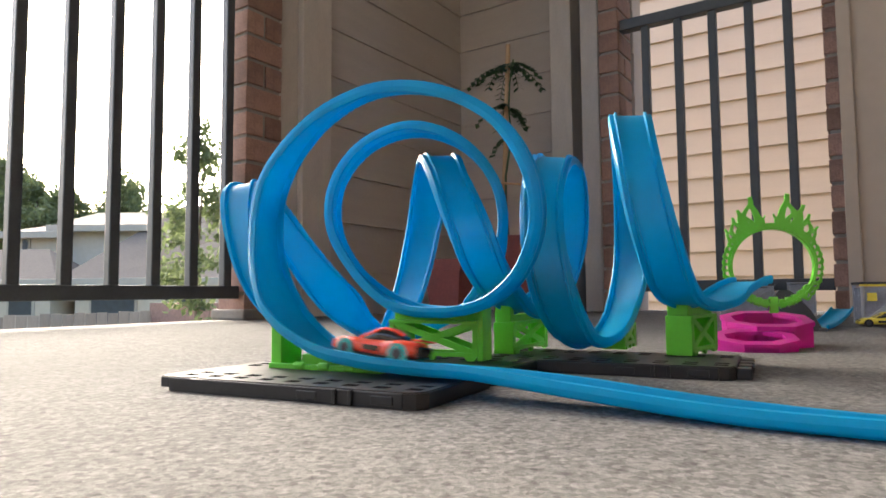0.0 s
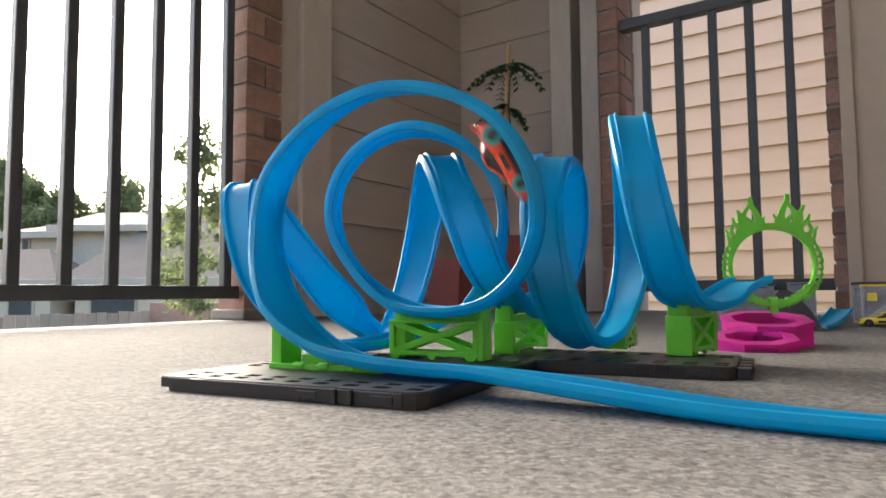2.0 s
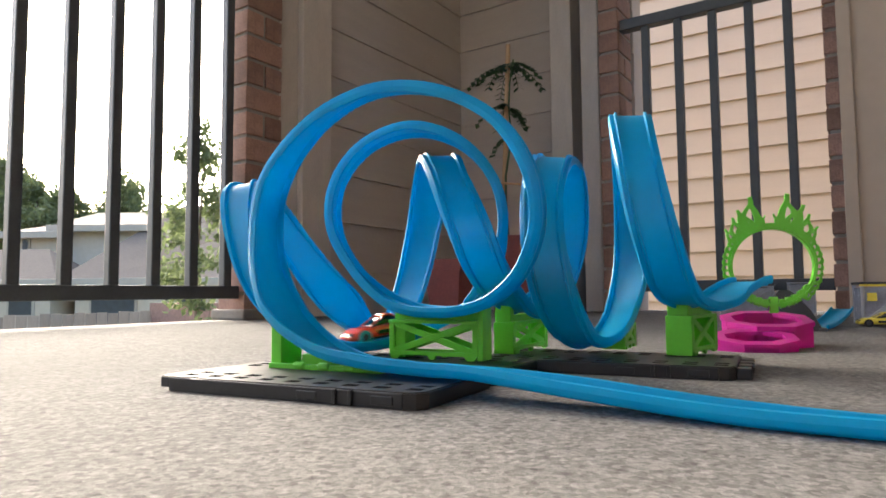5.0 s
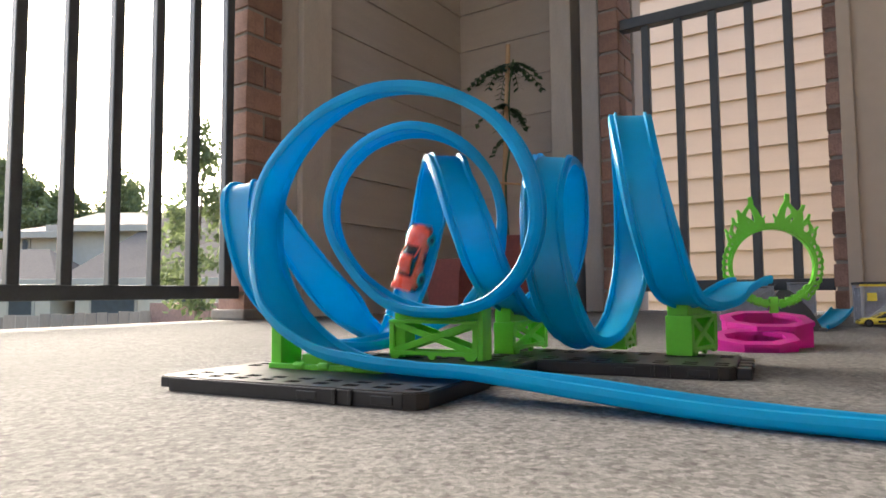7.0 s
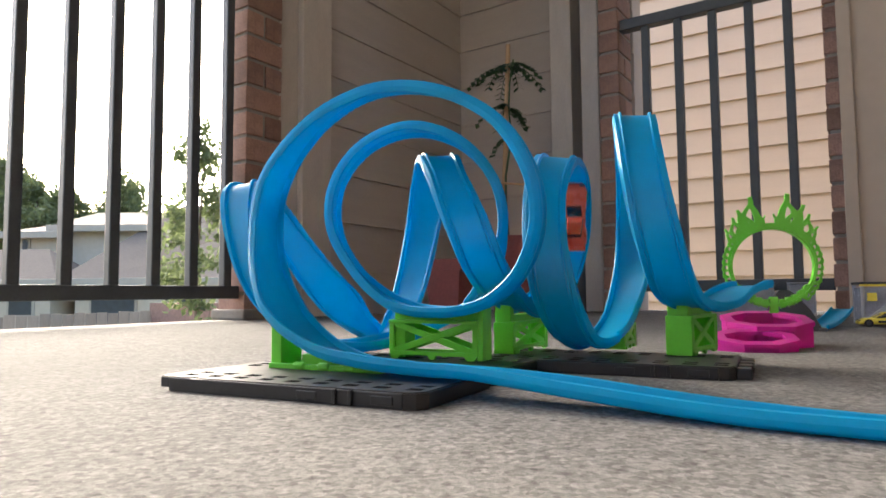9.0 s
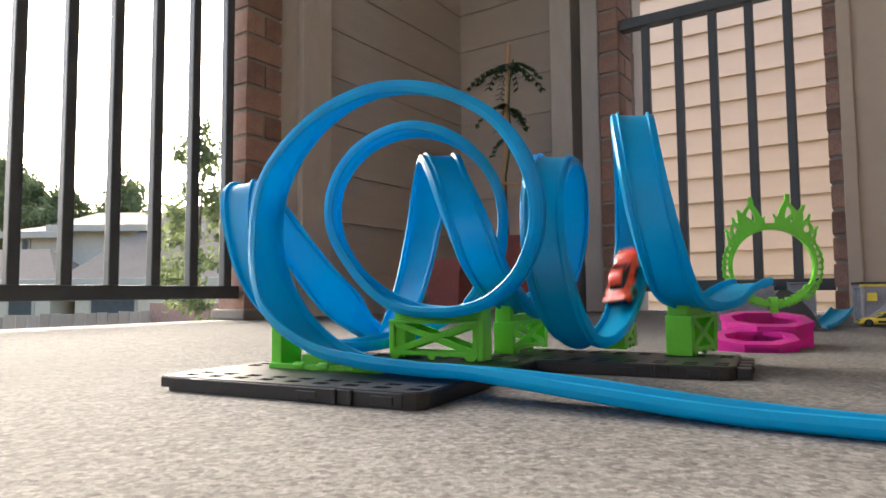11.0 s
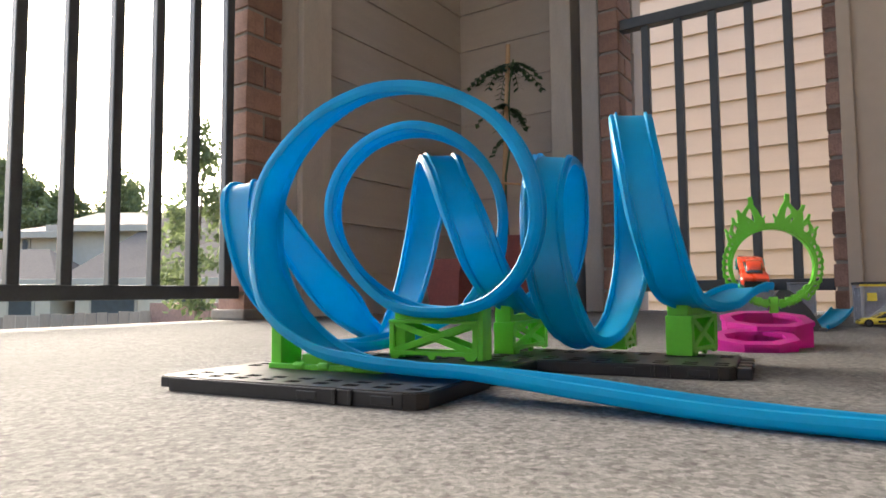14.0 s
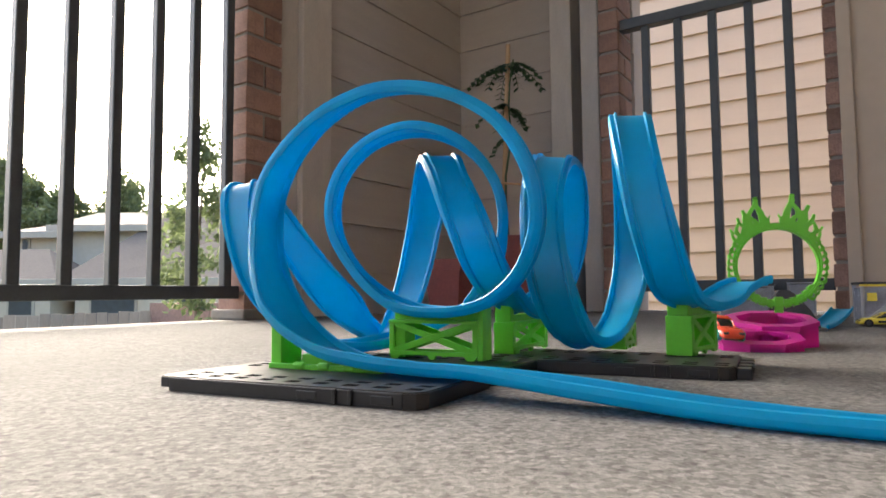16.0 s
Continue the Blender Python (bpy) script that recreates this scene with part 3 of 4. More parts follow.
def flame_hoop():
    hoop = tagged(empty("flame_hoop", Matrix.Translation(HOOP)), "lime green flaming hoop on a magenta plastic stand", "toy hoop")
    R, cz = 0.0525, 0.1075
    face = pose(0.0, 0.0, cz, 90, 0, -14)

    def circle(r, n=72):
        return [(r * math.cos(2 * math.pi * k / n), r * math.sin(2 * math.pi * k / n)) for k in range(n)]
    bm = bmesh.new()
    ring_prism(bm, [(x, y + 0.0035) for x, y in circle(R + 0.0042)], circle(R - 0.0012), -0.0025, 0.0025, face)
    ring_prism(bm, circle(R + 0.001), circle(R - 0.0015), -0.005, 0.005, face)
    ring = part("ring", bm, GREEN, hoop)
    bm = bmesh.new()
    ring_prism(bm, circle(R + 0.0022), circle(R + 0.0008), 0.0052, 0.0066, face)
    part("rim", bm, GREEN, ring)
    rnd = random.Random(3)
    # open flames in two clusters at the crown, hooks down both sides, scrolls at the foot
    for a, size, lean in ((110, 0.046, 0.6), (121, 0.034, -0.5), (132, 0.029, 0.5), (143, 0.023, -0.4), (72, 0.048, -0.6), (60, 0.038, 0.7), (48, 0.031, -0.5), (37, 0.023, 0.4)):
        bm = bmesh.new()
        r = R + 0.007
        open_flame(bm, (r * math.cos(radians(a)), r * math.sin(radians(a))), radians(a * 0.55 + 90 * 0.45), size, lean, 0.0045, face)
        part("flame", bm, GREEN, hoop)
    for a, size, lean in ((118, 0.020, 1), (103, 0.024, -1), (98, 0.014, 1), (84, 0.016, -1), (78, 0.026, 1), (64, 0.028, -1), (51, 0.018, 1), (130, 0.017, 1)):
        bm = bmesh.new()
        r = R + 0.007
        flame(bm, (r * math.cos(radians(a)), r * math.sin(radians(a))), radians(a * 0.6 + 90 * 0.4), size, lean, 0.004, face, 0.12)
        part("flame", bm, GREEN, hoop)
    for side in (1, -1):
        for k in range(11):
            a = 90 - side * (51 + k * 8.6)
            size = 0.0175 - k * 0.0004 + rnd.uniform(-0.0008, 0.0008)
            r = R + 0.0050
            bm = bmesh.new()
            flame(bm, (r * math.cos(radians(a)), r * math.sin(radians(a))), radians(a) + side * 1.05, size, -side * 1.3, 0.004, face, 0.15)
            part("flame", bm, GREEN, hoop)
        for k in range(5):
            a = 270 + side * (9 + k * 10)
            for off, lean in ((0.0040, 1.2), (-0.0005, -1.2)):
                bm = bmesh.new()
                r = R + off
                flame(bm, (r * math.cos(radians(a)), r * math.sin(radians(a)) + 0.003), radians(a) + side * (1.75 if off > 0 else 1.35), 0.019, side * lean, 0.007 if off > 0 else 0.0066, face, 0.2)
                part("scroll", bm, GREEN, hoop)
    bm = bmesh.new()
    box(bm, (-0.0055, -0.003, 0.044), (0.0055, 0.003, 0.066), pose(0, 0, 0, 0, 0, -14), 0.001)
    part("stem", bm, GREEN, hoop)

    def hexagon(r, sx, sy, ox=0, oy=0, turn=0.0, n=8):
        return [(ox + sx * r * math.cos(2 * math.pi * (k + 0.5) / n + turn), oy + sy * r * math.sin(2 * math.pi * (k + 0.5) / n + turn)) for k in range(n)]
    bm = bmesh.new()
    m = pose(-0.012, 0.0, 0, 0, 0, -14)
    ring_prism(bm, hexagon(0.0570, 1, 0.98), hexagon(0.0525, 1, 0.98), 0.0, 0.031, m, 0.16)
    ring_prism(bm, hexagon(0.0590, 1, 0.99), hexagon(0.0450, 1, 0.92), 0.0312, 0.037, m, 0.16, 0.16)
    part("stand", bm, PINK, hoop, "magenta plastic stand")
    bm = bmesh.new()
    m = pose(-0.061, -0.070, 0, 0, 0, -14)
    ring_prism(bm, hexagon(0.050, 1, 0.78), hexagon(0.045, 1, 0.76), 0.0, 0.0125, m, 0.2)
    ring_prism(bm, hexagon(0.052, 1, 0.79), hexagon(0.037, 1, 0.66), 0.0127, 0.0175, m, 0.2, 0.2)
    part("landing_ring", bm, PINK, hoop, "low magenta ring in front of the stand")
    return hoop


HOOP_THING = flame_hoop()

# ---------------------------------------------------------------- other toys on the floor
GREY = material("grey_toy_plastic", (0.3, 0.31, 0.33), 0.5, vary=0.12, scale=50, bump=0.1, depth=0.0005)
CLEAR = material("smoky_toy_panel", (0.42, 0.44, 0.5), 0.25, vary=0.2, scale=40, bump=0.05, depth=0.0005, trans=0.5)
YELLOW = material("yellow_toy_plastic", (0.62, 0.5, 0.05), 0.42, vary=0.08, scale=60, bump=0.05, depth=0.0005)
DARK = material("charcoal_toy_plastic", (0.03, 0.032, 0.036), 0.5, vary=0.25, scale=40, bump=0.2, depth=0.0006)
RUBBER = material("black_tyre_rubber", (0.012, 0.012, 0.013), 0.75, vary=0.2, scale=80, bump=0.1, depth=0.0004)


def toy_crate(x, y, turn, size, high, label, yellow):
    """A framed toy crate: corner posts, rails, a diagonal, panels with patches, a dark lid."""
    c = tagged(empty("toy_crate", pose(x, y, 0, 0, 0, turn)), label, "toy crate")
    h = size / 2
    mat = YELLOW if yellow else GREY
    for a in (-h, h - 0.007):
        for b in (-h, h - 0.007):
            part("post", slab((a, b, 0), (a + 0.007, b + 0.007, high - 0.006), 0.001), GREY, c)
    for a in (-h + 0.002, h - 0.005):
        part("side_panel", slab((a, -h + 0.007, 0.004), (a + 0.003, h - 0.007, high - 0.012)), CLEAR, c)
        part("front_panel", slab((-h + 0.007, a, 0.004), (h - 0.007, a + 0.003, high - 0.012)), CLEAR, c)
    bm = bmesh.new()
    tilt = math.atan2(high - 0.016, size - 0.014)
    ln = math.hypot(high - 0.016, size - 0.014)
    box(bm, (-ln / 2, -0.002, -0.005), (ln / 2, 0.002, 0.005), pose(0, -h + 0.0005, high / 2 - 0.003) @ Matrix.Rotation(-tilt, 4, "Y"), 0.0006)
    part("diagonal", bm, GREY, c)
    part("top_rail", slab((-h - 0.001, -h - 0.001, high - 0.0095), (h + 0.001, -h + 0.006, high - 0.005), 0.001), mat, c, "pale yellow rail" if yellow else "")
    part("bottom_rail", slab((-h - 0.001, -h - 0.001, 0.0), (h + 0.001, -h + 0.005, 0.008), 0.001), GREY, c)
    if yellow:
        part("patch", slab((-h + 0.012, -h - 0.0005, high * 0.55), (-h + 0.030, -h + 0.0024, high * 0.75), 0.0005), YELLOW, c, "yellow sticker")
    part("lid", slab((-h - 0.002, -h - 0.002, high - 0.005), (h + 0.002, h + 0.002, high), 0.0015), DARK, c, "dark lid")
    return c


toy_crate(0.962, 1.425, -24, 0.105, 0.092, "grey toy crate with pale yellow rail and dark lid", True)
toy_crate(0.965, 2.07, -28, 0.15, 0.095, "grey toy crate with dark lid beside the railing", False)
toy_crate(1.085, 1.98, -28, 0.075, 0.105, "small grey toy crate beside the railing", False)


def chute():
    """The dark launcher: a flared hood that leans on the floor."""
    c = tagged(empty("launch_chute", pose(0.668, 1.225, 0, 0, 0, -22)), "charcoal plastic launch chute flaring down to the floor", "toy launcher")
    prof = [(0.032, 0.0), (0.029, 0.010), (0.016, 0.036), (0.002, 0.054), (-0.010, 0.068), (-0.020, 0.076), (-0.036, 0.076), (-0.052, 0.052), (-0.058, 0.0)]
    bm = bmesh.new()
    prism(bm, prof, -0.026, 0.026, pose(0, 0, 0, 90, 0, 0))
    bmesh.ops.bevel(bm, geom=bm.edges[:], offset=0.002, segments=2, affect="EDGES")
    part("hood", bm, DARK, c)
    part("lip", slab((0.026, -0.029, 0.0), (0.040, 0.029, 0.006), 0.0015), DARK, c)
    return c


chute()


def feeder_strip():
    bm = bmesh.new()
    n = 14
    rows = []
    for k in range(n + 1):
        t = k / n
        x, y = 0.706 + 0.15 * t, 1.245 + 0.16 * t
        z = 0.004 + 0.030 * t * t
        side = Vector((-0.75, 0.66, 0)) * 1.0
        rows.append([bm.verts.new(Vector((x, y, z)) + side * a + Vector((0, 0, b))) for a, b in PROFILE])
    m = len(PROFILE)
    for r0, r1 in zip(rows, rows[1:]):
        for k in range(m):
            bm.faces.new((r0[k], r0[(k + 1) % m], r1[(k + 1) % m], r1[k]))
    bm.faces.new(rows[0])
    bm.faces.new(rows[-1][::-1])
    tagged(part("feeder_track", bm, BLUE, smooth=True), "short blue track strip leading into the toy crate", "toy track")


feeder_strip()
GLASS = material("dark_car_window", (0.012, 0.013, 0.016), 0.15, vary=0.1, scale=60, bump=0.0, coat=0.4)
TEAL = material("teal_wheel_plastic", (0.03, 0.36, 0.34), 0.4, vary=0.06, scale=90, bump=0.0)
ORANGE = material("orange_car_paint", (0.82, 0.075, 0.028), 0.28, vary=0.05, scale=60, bump=0.0, coat=0.6)
SILVER = material("grey_car_base", (0.035, 0.035, 0.04), 0.4, vary=0.1, scale=60, bump=0.0)


def loft(bm, sections, ring=14):
    """A closed body through upright sections (x, half width, z low, z high, squareness)."""
    rows = []
    for x, hw, z0, z1, sq in sections:
        row = []
        for k in range(ring):
            a = 2 * math.pi * (k + 0.5) / ring
            c, s = math.cos(a), math.sin(a)
            c = math.copysign(abs(c) ** sq, c)
            s = math.copysign(abs(s) ** sq, s)
            row.append(bm.verts.new((x, hw * c, (z0 + z1) / 2 + (z1 - z0) / 2 * s)))
        rows.append(row)
    for r0, r1 in zip(rows, rows[1:]):
        for k in range(ring):
            bm.faces.new((r0[k], r0[(k + 1) % ring], r1[(k + 1) % ring], r1[k]))
    bm.faces.new(rows[0])
    bm.faces.new(rows[-1][::-1])


def toy_car(name, paint, wheel_mat, label, s=1.0):
    car = tagged(empty(name), label, "toy car")
    bm = bmesh.new()
    loft(bm, [(0.0365 * s, 0.0095 * s, 0.0045 * s, 0.0075 * s, 0.6), (0.034 * s, 0.0125 * s, 0.0035 * s, 0.0095 * s, 0.55), (0.026 * s, 0.0148 * s, 0.0032 * s, 0.0125 * s, 0.5), (0.016 * s, 0.0142 * s, 0.0032 * s, 0.0128 * s, 0.5), (0.004 * s, 0.0135 * s, 0.0032 * s, 0.0128 * s, 0.5),
              (-0.010 * s, 0.0140 * s, 0.0032 * s, 0.0135 * s, 0.5), (-0.020 * s, 0.0155 * s, 0.0035 * s, 0.0150 * s, 0.5), (-0.029 * s, 0.0150 * s, 0.0045 * s, 0.0148 * s, 0.5), (-0.034 * s, 0.0130 * s, 0.006 * s, 0.0140 * s, 0.55)])
    part("body", bm, paint, car, smooth=True)
    bm = bmesh.new()
    loft(bm, [(0.012 * s, 0.0095 * s, 0.010 * s, 0.0130 * s, 0.6), (0.004 * s, 0.0098 * s, 0.010 * s, 0.0178 * s, 0.6), (-0.004 * s, 0.0094 * s, 0.010 * s, 0.0202 * s, 0.6), (-0.012 * s, 0.0092 * s, 0.010 * s, 0.0196 * s, 0.6), (-0.022 * s, 0.0088 * s, 0.010 * s, 0.0160 * s, 0.6)])
    part("cabin", bm, GLASS, car, "black glossy windows", smooth=True)
    bm = bmesh.new()
    loft(bm, [(0.001 * s, 0.0075 * s, 0.0185 * s, 0.0196 * s, 0.6), (-0.005 * s, 0.0080 * s, 0.0190 * s, 0.0212 * s, 0.6), (-0.012 * s, 0.0078 * s, 0.0185 * s, 0.0205 * s, 0.6), (-0.0185 * s, 0.0070 * s, 0.0160 * s, 0.0180 * s, 0.6)])
    part("roof", bm, paint, car, smooth=True)
    for k in (1, -1):
        bm = bmesh.new()
        loft(bm, [(0.013 * s, 0.0009 * s, 0.0120 * s, 0.0136 * s, 0.7), (-0.001 * s, 0.0009 * s, 0.0178 * s, 0.0196 * s, 0.7)], 8)
        bmesh.ops.translate(bm, verts=bm.verts[:], vec=(0, k * 0.0088 * s, 0))
        part("pillar", bm, paint, car)
        bm = bmesh.new()
        box(bm, (-0.006 * s, -0.0008 * s, 0.006 * s), (0.008 * s, 0.0008 * s, 0.0092 * s), pose(0, k * 0.0135 * s, 0), 0.0004 * s)
        part("side_vent", bm, GLASS, car, "black side vent")
        bm = bmesh.new()
        box(bm, (0, -0.003 * s, 0), (0.003 * s, 0.003 * s, 0.0016 * s), pose(0.0325 * s, k * 0.0088 * s, 0.0088 * s, 0, 20, 0), 0.0004 * s)
        part("headlight", bm, SILVER, car, "pale headlight")
    bm = bmesh.new()
    box(bm, (-0.0362 * s, -0.0115 * s, 0.0055 * s), (-0.0335 * s, 0.0115 * s, 0.0122 * s), None, 0.0008 * s)
    part("tail_panel", bm, GLASS, car, "black tail panel")
    bm = bmesh.new()
    box(bm, (-0.037 * s, -0.0130 * s, 0.0150 * s), (-0.031 * s, 0.0130 * s, 0.0164 * s), None, 0.0005 * s)
    part("spoiler", bm, paint, car)
    bm = bmesh.new()
    box(bm, (-0.033 * s, -0.0110 * s, 0.0022 * s), (0.034 * s, 0.0110 * s, 0.0042 * s), None, 0.0008 * s)
    part("chassis", bm, SILVER, car, "dark grey chassis")
    for o in car.children:
        o.data.transform(Matrix.Diagonal((1.05, 1.06, 1.26, 1)))
    for x, r in ((0.0230, 0.0070), (-0.0225, 0.0080)):
        for k in (1, -1):
            bm = bmesh.new()
            tube(bm, (x * s, k * 0.0110 * s, r * s), (x * s, k * 0.0162 * s, r * s), r * s, seg=20)
            wheel = part("wheel", bm, wheel_mat, car)
            bm = bmesh.new()
            tube(bm, (x * s, k * 0.0158 * s, r * s), (x * s, k * 0.0168 * s, r * s), r * 0.62 * s, r * 0.45 * s, seg=16)
            part("hub", bm, SILVER, wheel)
    return car


CAR = toy_car("toy_car", ORANGE, TEAL, "small orange die-cast toy car with teal wheels")
yellow_car = toy_car("parked_toy_car", YELLOW, RUBBER, "yellow toy car with fat black wheels by the crate", 1.15)
yellow_car.matrix_world = pose(0.886, 1.325, 0, 0, 0, 160)

# ---------------------------------------------------------------- the plant in the nook
TERRA = material("terracotta_pot", (0.19, 0.05, 0.045), 0.7, vary=0.18, scale=20, bump=0.2, depth=0.001)
SOIL = material("potting_soil", (0.03, 0.022, 0.015), 0.95, vary=0.4, scale=60, bump=0.8, depth=0.004)
CANE = material("bamboo_cane", (0.42, 0.27, 0.14), 0.6, vary=0.2, scale=30, bump=0.1, depth=0.001)
LEAF = material("dark_green_leaf", (0.035, 0.075, 0.03), 0.5, vary=0.3, scale=40, bump=0.1, depth=0.001, trans=0.2)


def lathe(bm, prof, seg=36):
    rows = [[bm.verts.new((r * math.cos(2 * math.pi * k / seg), r * math.sin(2 * math.pi * k / seg), z)) for k in range(seg)] for r, z in prof]
    for a, b in zip(rows, rows[1:]):
        for k in range(seg):
            bm.faces.new((a[k], a[(k + 1) % seg], b[(k + 1) % seg], b[k]))
    bm.faces.new(rows[0][::-1])
    bm.faces.new(rows[-1])


def pot(x, y, r, h, label, sides=36, turn=0.0):
    p = tagged(empty("plant_pot", pose(x, y, 0, 0, 0, turn)), label, "plant pot", "terracotta pots in the nook")
    bm = bmesh.new()
    lathe(bm, [(r * 0.72, 0), (r * 0.95, h * 0.82), (r, h * 0.82), (r * 1.02, h), (r * 0.92, h), (r * 0.90, h * 0.86)], sides)
    part("pot_wall", bm, TERRA, p, smooth=False)
    bm = bmesh.new()
    lathe(bm, [(r * 0.905, h * 0.80), (r * 0.905, h * 0.87), (0.01, h * 0.885)], sides)
    part("soil", bm, SOIL, p, "dark potting soil")
    return p


pot(0.020, 1.95, 0.083, 0.175, "four-sided terracotta plant pot on the nook's floor", 4, 20)
pot(0.235, 2.12, 0.095, 0.255, "taller terracotta plant pot holding the staked plant")


def staked_plant():
    plant = tagged(empty("staked_plant", pose(0.235, 2.12, 0.22)), "leggy dark green plant tied to a cane", "plant")
    bm = bmesh.new()
    tube(bm, (-0.040, 0, -0.02), (-0.013, 0, 0.68), 0.0085, 0.0075, 10)
    part("cane", bm, CANE, plant, "pale bamboo cane")
    bm = bmesh.new()
    last = Vector((-0.02, -0.012, -0.01))
    for k in range(1, 9):
        nxt = Vector((-0.035 + 0.004 * k + 0.006 * math.sin(k * 1.7), -0.014, k * 0.078))
        tube(bm, last, nxt, 0.005 - 0.0003 * k, 0.005 - 0.0003 * (k + 1), 8)
        last = nxt
    part("stem", bm, LEAF, plant)
    bm = bmesh.new()
    tube(bm, (-0.08, -0.02, 0.215), (0.035, -0.022, 0.205), 0.004, 0.003, 8)
    tube(bm, (0.030, -0.022, 0.204), (0.050, -0.022, 0.25), 0.003, 0.002, 8)
    part("tie_stick", bm, CANE, plant)
    rnd = random.Random(11)
    fronds = [(0.61, 60, 0.08), (0.61, 130, 0.09), (0.60, 320, 0.07), (0.46, 120, 0.06), (0.60, 20, 0.12), (0.61, -25, 0.10), (0.60, 165, 0.13), (0.59, 200, 0.10), (0.60, 250, 0.08), (0.58, 100, 0.10), (0.47, 170, 0.10), (0.46, 15, 0.06), (0.47, 230, 0.09), (0.44, -50, 0.06), (0.36, 190, 0.05)]
    for z, a, ln in fronds:
        bm = bmesh.new()
        d = Vector((math.cos(radians(a)), math.sin(radians(a)), 0))
        prev = Vector((-0.015, -0.012, z))
        for k in range(1, 9):
            t = k / 8
            p = Vector((-0.015, -0.012, z)) + d * ln * t + Vector((0, 0, 0.03 * t - 0.085 * t * t))
            tube(bm, prev, p, 0.0012, 0.001, 5)
            side = Vector((-d.y, d.x, 0))
            for sgn in (1, -1):
                q = side * sgn * 0.85 + d * 0.5 + Vector((0, 0, rnd.uniform(-0.9, -0.2)))
                q.normalize()
                lw = (d - q * d.dot(q)).normalized() * 0.0085
                L = q * rnd.uniform(0.02, 0.032)
                vs = [bm.verts.new(p), bm.verts.new(p + L * 0.4 + lw), bm.verts.new(p + L), bm.verts.new(p + L * 0.5 - lw)]
                bm.faces.new(vs)
            prev = p
        part("frond", bm, LEAF, plant)
    return plant


staked_plant()

# ---------------------------------------------------------------- the yards and houses beyond
SHINGLE = material("grey_roof_shingle", (0.125, 0.102, 0.08), 0.9, vary=0.2, scale=1.5, fine=10, bump=0.5, depth=0.02)
CREAMWALL = material("cream_house_wall", (0.50, 0.44, 0.33), 0.8, vary=0.08, scale=1, bump=0.2, depth=0.01)
FASCIA = material("white_fascia", (0.38, 0.34, 0.27), 0.6, vary=0.06, scale=2, bump=0.05)
FENCE = material("weathered_fence_board", (0.33, 0.265, 0.205), 0.9, vary=0.2, scale=6, fine=12, bump=0.4, depth=0.005, per_object=0.15, stretch=(5, 5, 1))
WINDOW = material("dark_house_window", (0.05, 0.06, 0.07), 0.1, vary=0.2, scale=1, bump=0.0)
BARK = material("tree_bark", (0.12, 0.09, 0.065), 0.95, vary=0.3, scale=12, bump=0.8, depth=0.02)
FOLIAGE = material("tree_leaves", (0.10, 0.125, 0.05), 0.6, vary=0.35, scale=2.5, bump=0.0, tint=(0.14, 0.17, 0.065), trans=0.4)


# Second leaf material for near trees: backlight and glare put into its tint.
BACKLIT = material("backlit_tree_leaves", (0.095, 0.125, 0.05), 0.55, vary=0.35, scale=6, bump=0.0, tint=(0.15, 0.185, 0.075), trans=0.5)


def hip_roof(name, x0, x1, y0, y1, z0, z1, run, parent, over=0.5):
    """A hip roof over a block, its ridge along x, drawn in by run at both ends."""
    bm = bmesh.new()
    ym = (y0 + y1) / 2
    c = [bm.verts.new(v) for v in ((x0 - over, y0 - over, z0), (x1 + over, y0 - over, z0), (x1 + over, y1 + over, z0), (x0 - over, y1 + over, z0), (x0 + run, ym, z1), (x1 - run, ym, z1))]
    for f in ((0, 1, 5, 4), (1, 2, 5), (2, 3, 4, 5), (3, 0, 4), (3, 2, 1, 0)):
        bm.faces.new([c[i] for i in f])
    ob = part(name, bm, SHINGLE, parent, "grey shingle roof")
    bm = bmesh.new()
    box(bm, (x0 - over, y0 - over - 0.05, z0 - 0.2), (x1 + over, y0 - over + 0.05, z0 + 0.05), None, 0.01)
    part("fascia", bm, FASCIA, ob, "pale eave board")
    return ob


def house(label, blocks):
    h = tagged(empty("house"), label, "house")
    for x0, x1, y0, y1, z0, z1, ridge, run, windows in blocks:
        wall = part("wall", slab((x0, y0, z0), (x1, y1, z1)), CREAMWALL, h)
        hip_roof("roof", x0, x1, y0, y1, z1, ridge, run, h, 0.45)
        for wx, wz, ww, wh in windows:
            win = part("window", slab((wx, y0 - 0.06, wz), (wx + ww, y0 + 0.02, wz + wh), 0.01), FASCIA, h)
            part("pane", slab((wx + 0.08, y0 - 0.08, wz + 0.08), (wx + ww - 0.08, y0 - 0.05, wz + wh - 0.08)), WINDOW, win)
    return h


house("cream house with grey hip roofs beyond the fence", [
    (-12.4, -4.6, 22.0, 31.0, -2.2, 0.62, 3.75, 1.8, [(-11.9, -0.9, 1.6, 1.2), (-9.4, -0.9, 1.4, 1.2)]),
    (-20.0, -13.0, 21.6, 24.3, -2.2, 0.60, 1.75, 0.9, [(-16.2, -0.9, 1.4, 1.2), (-14.4, -0.6, 0.9, 0.9)]),
    (-16.1, -14.6, 24.5, 29.0, -2.2, 2.45, 3.1, 0.6, [(-15.9, 1.5, 0.35, 0.8)]),
    (-14.5, -11.3, 24.9, 29.1, -2.2, 2.72, 3.55, 0.15, []),
])
house("grey-roofed house behind, partly hidden by trees", [(-29.0, -21.5, 28.0, 35.0, -2.2, 0.6, 2.4, 2.4, [(-25, -0.8, 1.5, 1.2), (-23, -0.8, 1.5, 1.2)])])


